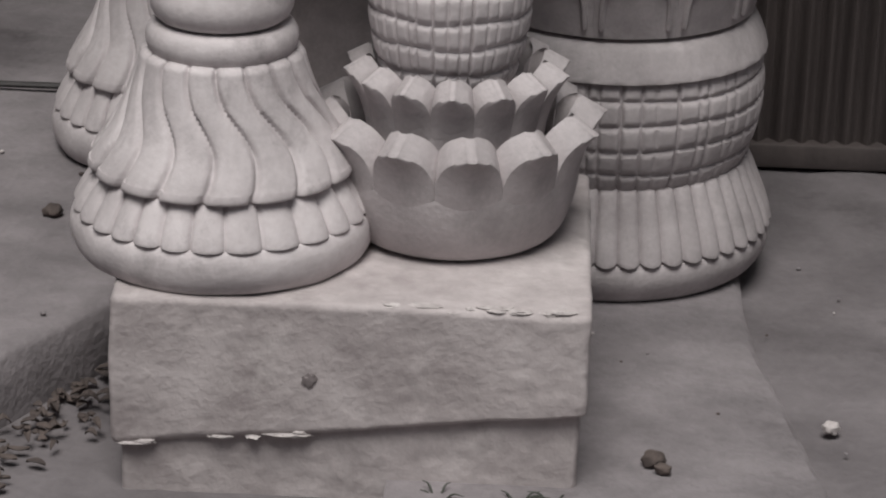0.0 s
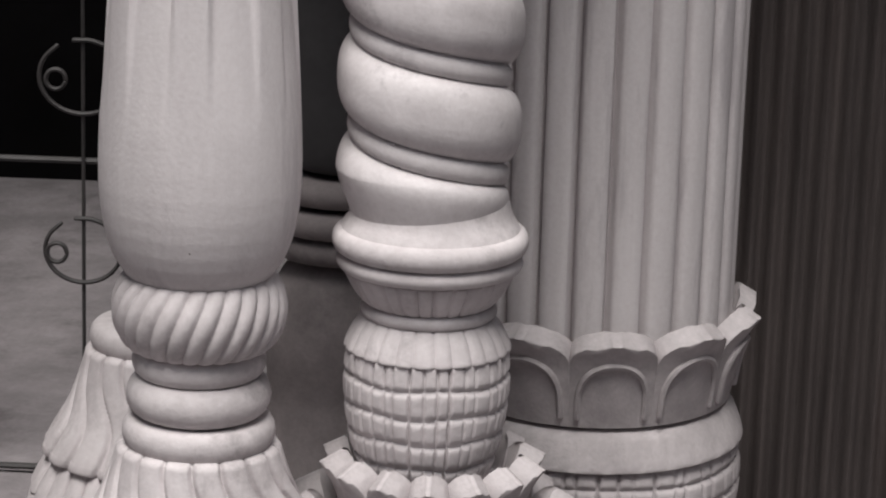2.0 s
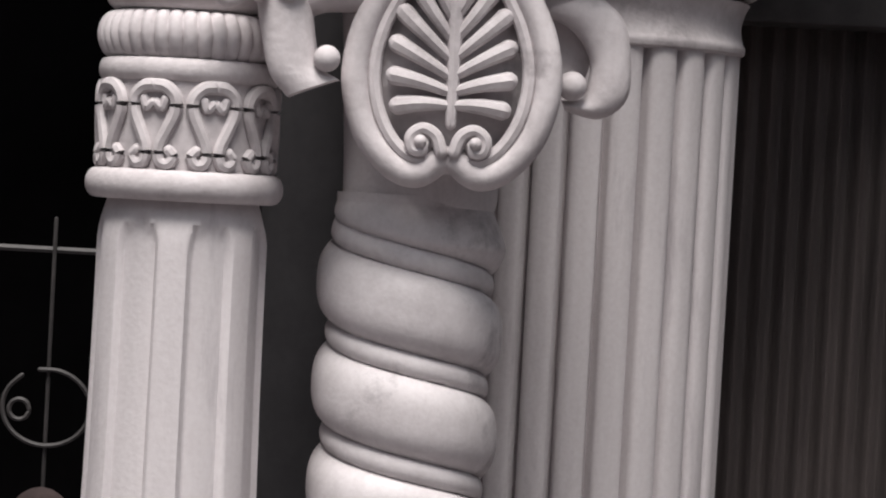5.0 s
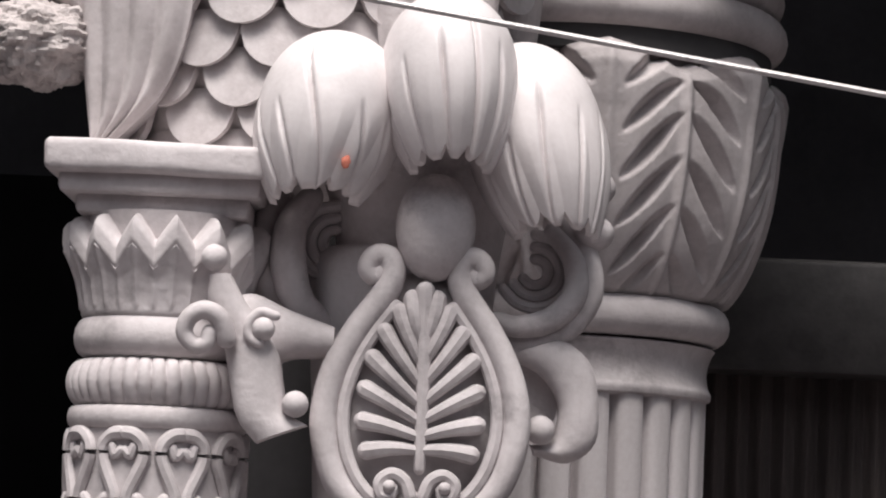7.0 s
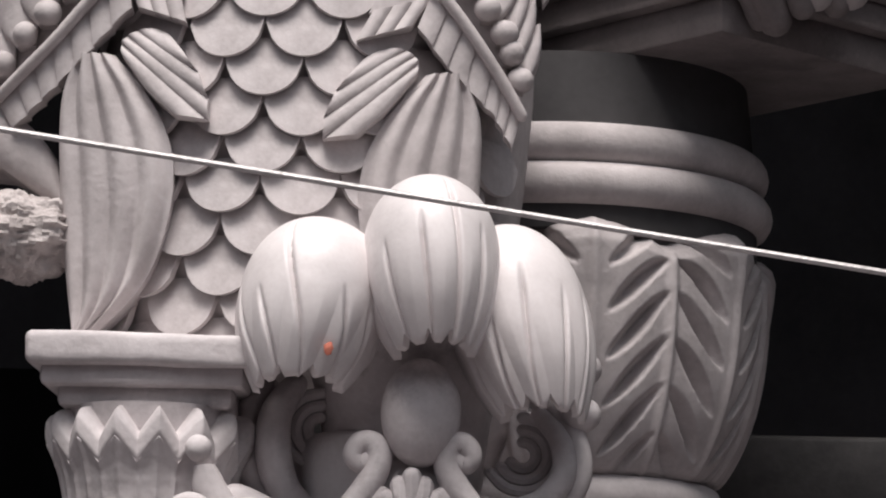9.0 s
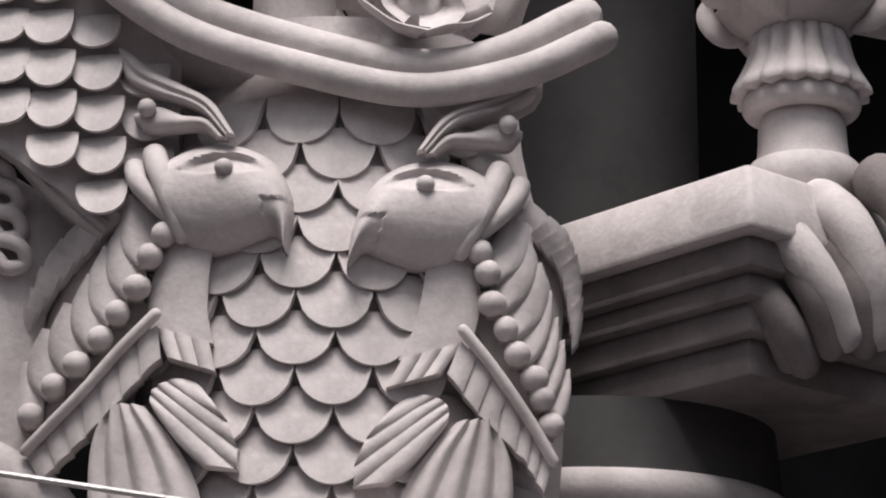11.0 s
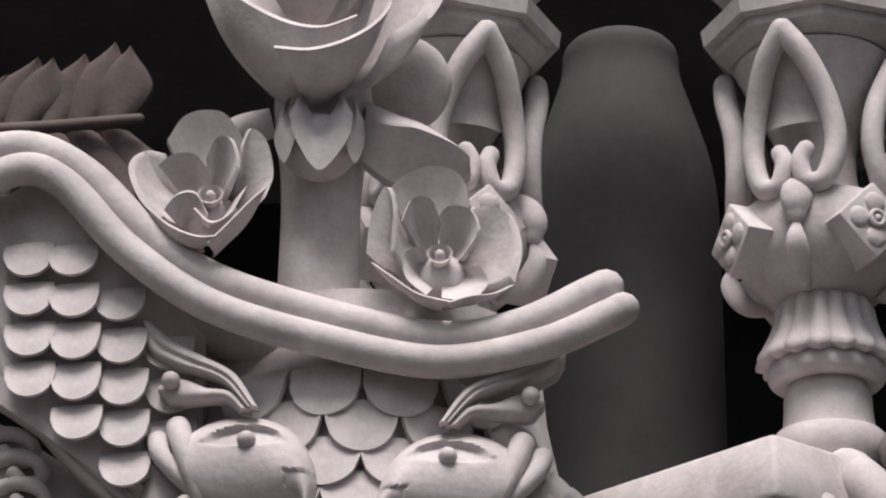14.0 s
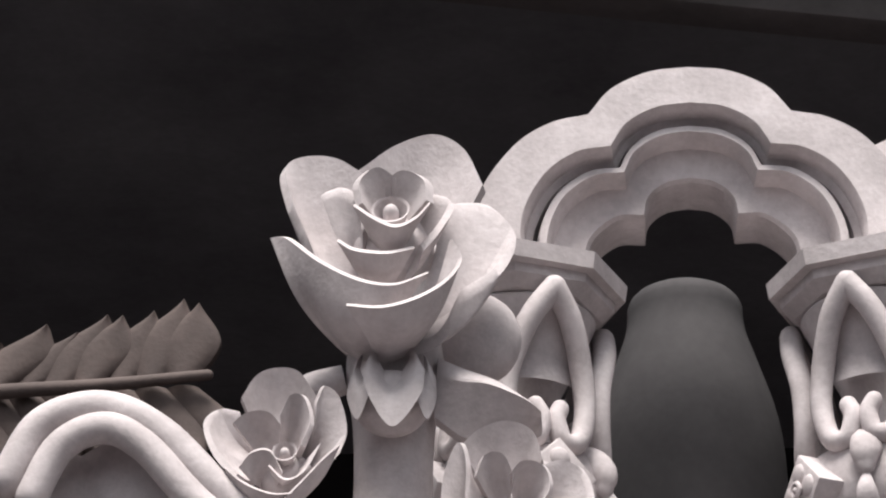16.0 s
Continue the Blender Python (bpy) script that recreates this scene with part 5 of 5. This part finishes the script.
def post(x, turn, facing):
    t = thing("arcade_post", (x, PY, 2.885), "grey stone arcade post with flower collar and heart-leaf capital", "post", "arcade posts")
    part("foot_disc", ring(x, PY, 2.885, 2.945, 0.088, 0.018), CARVED, t)
    part("neck", lathe(x, PY, [(2.93, 0.03), (2.93, 0.075), (2.955, 0.066), (3.02, 0.064), (3.03, 0.03)], 48), CARVED, t)
    part("disc", ring(x, PY, 3.018, 3.052, 0.088, 0.012), CARVED, t)
    part("fluted_cup", lathe(x, PY, [(3.050, 0.04), (3.050, 0.100), (3.06, 0.103), (3.075, 0.094), (3.11, 0.076), (3.155, 0.070), (3.157, 0.03)], 200, lambda a, z, r, v: (z - 0.006 * tri(a / math.tau * 16), r - 0.007 + 0.010 * abs(math.sin(8 * a))), 1, 24), CARVED, t)
    part("bulb", lathe(x, PY, [(3.145, 0.05), (3.145, 0.072), (3.18, 0.112), (3.22, 0.130), (3.27, 0.128), (3.30, 0.112), (3.30, 0.05)], 48), CARVED, t)
    for k in range(4):
        a = -math.pi / 2 + facing + math.tau * k / 4
        m = Matrix.Translation((x, PY, 3.225)) @ Matrix.Rotation(a + math.pi / 2, 4, "Z") @ Matrix.Rotation(radians(45), 4, "Y")
        block = part("diamond_block", Geo().add(box(-0.043, 0.043, -0.156, -0.05, -0.043, 0.043, 0.004), m), CARVED, t)
        for j in range(4):
            pm = m @ Matrix.Rotation(math.tau * j / 4, 4, "Y")
            part("rosette_petal", Geo().add(blob((0.019, -0.156, 0.019), 0.0165, 0.006, 0.0165, 14, 8), pm), CARVED, block)
        part("rosette_eye", Geo().add(tube([(0.011 * math.cos(q), -0.162, 0.011 * math.sin(q)) for q in np.linspace(0, 6.1, 9)], 0.004, 8, 3).add(blob((0, -0.162, 0), 0.006, 0.005, 0.006, 10, 6)), m), CARVED, block)
        b = a + math.pi / 4
        def rad(r, z, q=0.0):
            return (x + r * math.cos(b + q), PY + r * math.sin(b + q), z)
        part("collar_leaf", tube([rad(0.088, 3.30), rad(0.118, 3.285), rad(0.136, 3.262), rad(0.138, 3.240)], lambda s: 0.010 + 0.015 * math.sin(math.pi * min(1, 0.15 + 0.75 * s)), 14, 5, 0.7), CARVED, t)
        part("under_leaf", tube([rad(0.138, 3.225), rad(0.142, 3.195), rad(0.118, 3.160), rad(0.085, 3.145)], lambda s: 0.004 + 0.013 * math.sin(math.pi * min(1, 0.05 + 0.9 * s)), 12, 5, 0.5), CARVED, t)
    part("bell", lathe(x, PY, [(3.29, 0.04), (3.29, 0.075), (3.33, 0.058), (3.40, 0.058), (3.45, 0.084), (3.52, 0.115), (3.542, 0.125), (3.545, 0.05)], 48), CARVED, t)
    for k in range(4):
        a0 = math.tau * k / 4 - math.pi / 2 + turn
        def hp(q, z, up):
            r = float(np.interp(z, [3.29, 3.36, 3.46, 3.58], [0.088, 0.094, 0.104, 0.130])) + up
            return Vector((x + r * math.cos(a0 + q), PY + r * math.sin(a0 + q), z - 0.035))
        plate = sheet(lambda u, v: hp((2 * u - 1) * 0.50 * math.sin(math.pi * (0.06 + 0.40 * (1 - v))) , 3.435 + 0.125 * v, 0.004 - 0.008 * math.sin(math.pi * v)), 10, 12)
        heart = part("heart_leaf", plate, CARVED, t)
        for q in (1, -1):
            part("rim", tube([hp(0, 3.572, 0.016), hp(q * 0.24, 3.525, 0.018), hp(q * 0.47, 3.455, 0.022), hp(q * 0.54, 3.39, 0.028), hp(q * 0.40, 3.335, 0.034), hp(q * 0.18, 3.330, 0.032), hp(q * 0.10, 3.362, 0.026), hp(q * 0.17, 3.385, 0.020)], lambda w: 0.0190 - 0.005 * w, 12, 6), CARVED, heart)
    part("abacus", lathe(x, PY, [(3.540, 0.05), (3.540, 0.13), (3.558, 0.15), (3.573, 0.152), (3.575, 0.168), (3.602, 0.172), (3.604, 0.05)], 8, times=0), CARVED, t)
    return t


post(-0.012, 0.42, 0.43)
post(0.548, -0.42, 0.43)
ACX = 0.2645


def arch_outline(pts, n=20):
    """A mirrored half outline from the springing to the crown, as one left-to-right run."""
    half = spline([(p[0], 0, p[1]) for p in pts[0]], n)[:-1] + spline([(p[0], 0, p[1]) for p in pts[1]], n)
    left = [(-p.x, p.z) for p in half]
    return left + [(-q[0], q[1]) for q in left[-2::-1]]


outer_l = arch_outline([[(0.345, 3.604), (0.338, 3.74), (0.285, 3.83), (0.225, 3.873), (0.163, 3.888)], [(0.163, 3.888), (0.125, 3.935), (0.065, 3.965), (0.0, 3.973)]])
inner_l = arch_outline([[(0.148, 3.604), (0.166, 3.640), (0.160, 3.695), (0.118, 3.735), (0.073, 3.737)], [(0.073, 3.737), (0.066, 3.770), (0.038, 3.795), (0.0, 3.803)]])
mid_prof = [(0.0, 0.10), (0.0, -0.045), (0.012, -0.052), (0.40, -0.052), (0.42, -0.046), (0.44, -0.012), (0.50, -0.004), (0.54, -0.006), (0.56, -0.024), (0.63, -0.028), (0.65, -0.022), (0.68, 0.016), (0.80, 0.022), (0.97, 0.022), (1.0, 0.030), (1.0, 0.12)]


def arch(dx, dy=0.0):
    t = thing("trefoil_arch", (ACX + dx, PY, 3.604), "pale stone trefoil arch with stepped mouldings", "arch", "arcade arches")
    m = len(outer_l) - 1
    for name, prof in (("outer_band", mid_prof[:7] + [(0.50, 0.10)]), ("inner_moulding", [(0.503, 0.10)] + mid_prof[7:])):
        def fn(u, v):
            s, y = prof[round(v * (len(prof) - 1))]
            a, b = outer_l[round(u * m)], inner_l[round(u * m)]
            return (ACX + dx + a[0] + (b[0] - a[0]) * s, PY + dy + y, a[1] + (b[1] - a[1]) * s)
        k = len(prof) - 1
        g = sheet(fn, m, k)
        g.f += [(i, k * (m + 1) + i, k * (m + 1) + i + 1, i + 1) for i in range(m)]
        part(name, g, CARVED, t, sharp=30)
    return t


arch(0.0)
arch(0.541, 0.075)

# stepped corner slab carrying the posts, turned cornerwise, with scroll brackets under it
ledge = thing("corner_ledge", (0.47, 0.50, 2.60), "stepped grey stone corner ledge with worn top edge", "ledge")
# Steps below the top slab get a darker stone for the overhang's shade.
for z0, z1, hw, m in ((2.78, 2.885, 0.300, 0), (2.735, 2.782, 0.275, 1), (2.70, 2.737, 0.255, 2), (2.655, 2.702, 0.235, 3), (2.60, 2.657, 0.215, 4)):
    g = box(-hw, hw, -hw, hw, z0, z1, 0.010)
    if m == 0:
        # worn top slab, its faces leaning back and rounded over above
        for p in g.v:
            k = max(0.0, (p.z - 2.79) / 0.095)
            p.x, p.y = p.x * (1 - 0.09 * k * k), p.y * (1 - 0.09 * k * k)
    part("step", Geo().add(g, Matrix.Translation((0.47, 0.50, 0)) @ Matrix.Rotation(radians(42), 4, "Z")), CARVED if m < 1 else SHADE_AND_SPOTS, ledge)
# All but two noses take the dark stone, which holds their shade.
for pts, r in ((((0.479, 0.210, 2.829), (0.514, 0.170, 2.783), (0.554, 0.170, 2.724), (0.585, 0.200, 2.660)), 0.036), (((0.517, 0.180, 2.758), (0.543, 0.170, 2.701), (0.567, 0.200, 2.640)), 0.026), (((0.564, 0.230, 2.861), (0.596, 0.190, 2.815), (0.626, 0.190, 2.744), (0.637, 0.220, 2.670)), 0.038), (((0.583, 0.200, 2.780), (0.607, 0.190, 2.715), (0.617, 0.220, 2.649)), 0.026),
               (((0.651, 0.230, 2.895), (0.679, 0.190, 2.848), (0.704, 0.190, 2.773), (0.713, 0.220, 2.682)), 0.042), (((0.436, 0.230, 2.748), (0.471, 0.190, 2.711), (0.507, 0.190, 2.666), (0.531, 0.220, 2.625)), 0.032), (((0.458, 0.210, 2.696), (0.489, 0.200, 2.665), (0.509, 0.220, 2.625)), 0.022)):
    part("scroll_bracket", tube(pts, lambda t: r * (1 - 0.25 * t), 16, 6), CARVED if 0.033 < r < 0.040 else SHADE_AND_SPOTS, ledge, "round-nosed scroll bracket")
for q in range(3):
    part("curl", tube(P3(spiral((0.415 + 0.03 * q, 0, 2.965 - 0.025 * q), 0.045 - 0.006 * q, 0.02, 2.2, 0.8, 10), 0.20 - 0.02 * q), 0.020, 10, 3), CARVED, ledge)

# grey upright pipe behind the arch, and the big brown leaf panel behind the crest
solo("pipe", lathe(0.265, 0.75, [(2.3, 0.10), (2.3, 0.165), (3.4, 0.165), (3.55, 0.16), (3.68, 0.12), (3.74, 0.10), (3.80, 0.10), (3.82, 0.03)], 48), SHADED_GREY, "dull grey upright pipe standing in shade", "pipe")
frond = thing("leaf_panel", (-0.85, 0.80, 2.8), "brown carved leaf panel with long pointed leaflets", "leaf panel")
part("rib", tube([(-1.092, 0.780, 3.640), (-0.931, 0.770, 3.652), (-0.752, 0.765, 3.660), (-0.567, 0.770, 3.679)], lambda t: 0.016 - 0.006 * t, 10, 6), LEAFCLAY, frond)


def lerp3(a, b, q):
    return Vector(a).lerp(Vector(b), q)


for k in range(9):
    sway = 0.010 * math.sin(k * 2.1)
    a, c = lerp3((-1.086, 0.790, 3.655), (-0.588, 0.790, 3.684), k / 9), lerp3((-1.086, 0.790, 3.655), (-0.588, 0.790, 3.684), (k + 1) / 9)
    tip = lerp3((-0.964, 0.790, 3.752), (-0.560, 0.790, 3.842), (k + 0.45) / 9) + Vector((sway, 0, 0.012 * math.sin(k * 3.7)))
    bow = Vector((0.040, 0, -0.006))
    part("leaflet", strip(flat_at(0.80), xz([a, a.lerp(tip, 0.5) - bow, tip]), xz([c, c.lerp(tip, 0.55) + bow, tip + Vector((0.004, 0, 0))]), 0.004 * (k % 3), 0.014, 0.02, 12, 14, 0.8), LEAFCLAY, frond)
    e, f = a - Vector((0, 0, 0.014)), c - Vector((0, 0, 0.014))
    tip = e.lerp(f, 0.5) + Vector((0.10, 0, -0.13))
    part("leaflet", strip(flat_at(0.80), xz([e, e.lerp(tip, 0.5) - bow, tip]), xz([f, f.lerp(tip, 0.5) + bow, tip + Vector((0.004, 0, 0))]), 0.003 * (k % 2), 0.014, 0.02, 12, 14, 0.8), LEAFCLAY, frond)
part("post", box(-1.12, -1.02, 0.78, 0.86, -0.10, 3.62, 0.008), LEAFCLAY, frond, "plain wooden backing post")

# ---------------- thin steel wire stretched across in front ----------------
wire_pts = [(-2.6, -1.4, 2.435), (-1.0, -1.4, 2.201), (0.0, -1.4, 2.055), (1.0, -1.4, 1.909), (2.6, -1.4, 1.675)]
strand = spline(wire_pts, 30)
solo("wire", tube(strand, 0.0027, 8, 0), CABLE, "thin twisted steel wire stretched tight", "wire")

# ---------------- wrought-iron gate in the dark behind ----------------
GY = 1.03
gate = thing("iron_gate", (-0.85, GY, -0.10), "dark wrought-iron gate with scrolled circles and faded diamonds", "gate")
for x in (-1.445, -1.170, -0.897, -0.625):
    part("bar", tube([(x, GY, -0.095), (x, GY, 0.7), (x, GY, 1.55)], 0.0035, 6, 4), IRON, gate)
    for z, r in ((1.235, 0.064), (0.905, 0.064), (0.618, 0.064), (0.315, 0.057)):
        ringlet = part("circle", tube([(x + r * 1.15 * math.cos(t), GY - 0.006, z + r * math.sin(t)) for t in np.linspace(2.2, 2.2 + math.tau * 0.93, 15)], 0.0042, 6, 3), IRON, gate)
        part("eye", tube([(x - 0.045 + 0.017 * math.cos(t), GY - 0.008, z - 0.005 + 0.017 * math.sin(t)) for t in np.linspace(0, math.tau * 0.95, 10)], 0.0042, 6, 3), IRON, ringlet)
    part("diamond", sheet(lambda u, v: (x + 0.048 * (1 - v) ** 0.8 * math.cos(u * math.tau), GY - 0.010 - 0.008 * v, 1.070 + 0.033 * (1 - v) ** 0.8 * math.sin(u * math.tau) * (0.4 + 0.6 * abs(math.sin(u * math.tau)))), 16, 4, True, True), PINKIRON, gate, "faded red diamond plate")
for z in (1.498, 0.761, 0.470, -0.085):
    part("rail", tube([(-1.6, GY + 0.006, z), (-1.0, GY + 0.006, z), (-0.45, GY + 0.006, z)], 0.006, 6, 4), IRON, gate)

# ---------------- litter, chips and weeds on the ground ----------------
rnd = random.Random(21)


def stone(x, y, z, r, material, label, name="pebble"):
    s = rnd.uniform(0, 9)
    g = blob((x, y, z + r * 0.55), r, r * rnd.uniform(0.7, 1.0), r * 0.7, 14, 9, lambda d: 1 + 0.35 * noise.noise(d * 1.6 + Vector((s, s, s))))
    return solo(name, g, material, label, name, "loose pebbles" if name == "pebble" else "")


stone(0.560, -0.02, GROUND, 0.013, CHIP, "pale broken stone chip on the ground")
stone(-0.620, 0.44, -0.095, 0.016, TWIG, "dark pebble on the cement platform")
stone(-0.665, 0.11, -0.095, 0.009, BRICKRED, "red brick chip on the cement platform", "brick_chip")
stone(0.305, -0.20, GROUND + 0.026, 0.017, TWIG, "dark pebble on the cement apron")
stone(0.318, -0.225, GROUND + 0.026, 0.012, TWIG, "dark pebble on the cement apron")
for k in range(70):
    px, py = rnd.uniform(-1.0, 0.75), rnd.uniform(-0.5, 0.9)
    if -0.43 < px < 0.22 and -0.31 < py < 0.26 or (px - RX) ** 2 + (py - RY) ** 2 < 0.085 or px < -0.45 and abs(px + 0.6 - (py + 0.095) * 0.59) < 0.03:
        continue
    on_platform = px < -0.60 + (py + 0.095) * 0.59
    on_apron = 0.0 < px < 0.44 and py < 0.36
    z = -0.095 if on_platform else GROUND + 0.024 if on_apron else GROUND - 0.002
    stone(px, py, z, rnd.uniform(0.0018, 0.005), rnd.choice((CHIP, TWIG, SLAB)), "tiny loose pebble on the ground")
g = Geo()
for k in range(170):
    t = rnd.random()
    p = p0 + along * (-0.55 + 0.75 * t) + out * (0.02 + 0.13 * rnd.random() ** 1.6)
    a, ln, w = rnd.uniform(0, math.pi), rnd.uniform(0.012, 0.034), rnd.uniform(0.004, 0.009)
    dx, dy = Vector((math.cos(a), math.sin(a), 0)), Vector((-math.sin(a), math.cos(a), 0))
    base_p = Vector((p.x, p.y, GROUND + 0.003 + rnd.random() * 0.012))
    lift = rnd.uniform(-0.006, 0.012)
    def litter(u, v):
        return base_p + dx * (ln * (v - 0.5)) + dy * (w * (2 * u - 1) * math.sin(math.pi * (0.08 + 0.86 * v))) + Vector((0, 0, lift * math.sin(math.pi * v) + 0.003 * abs(2 * u - 1)))
    g.add(shell(litter, 2, 4, lambda u, v: (0, 0, 0.0012)))
tagged(part("leaf_litter", g, TWIG), "dry leaves and twigs lying in the gutter", "leaf litter", kind="stuff")
for bx, by in ((0.125, -0.325), (0.175, -0.320), (0.02, -0.318)):
    g = Geo()
    for k in range(9):
        a = rnd.uniform(0, math.tau)
        ln = rnd.uniform(0.018, 0.045)
        g.add(tube([(bx, by, GROUND), (bx + 0.5 * ln * math.cos(a), by + 0.3 * ln * math.sin(a), GROUND + ln * 0.75), (bx + ln * math.cos(a), by + 0.6 * ln * math.sin(a), GROUND + ln * 0.8)], lambda t: 0.0028 * (1 - t * 0.8), 5, 4))
    tagged(part("weed", g, WEED), "small dark weed tuft at the foot of the block", "weed", "weed tufts")
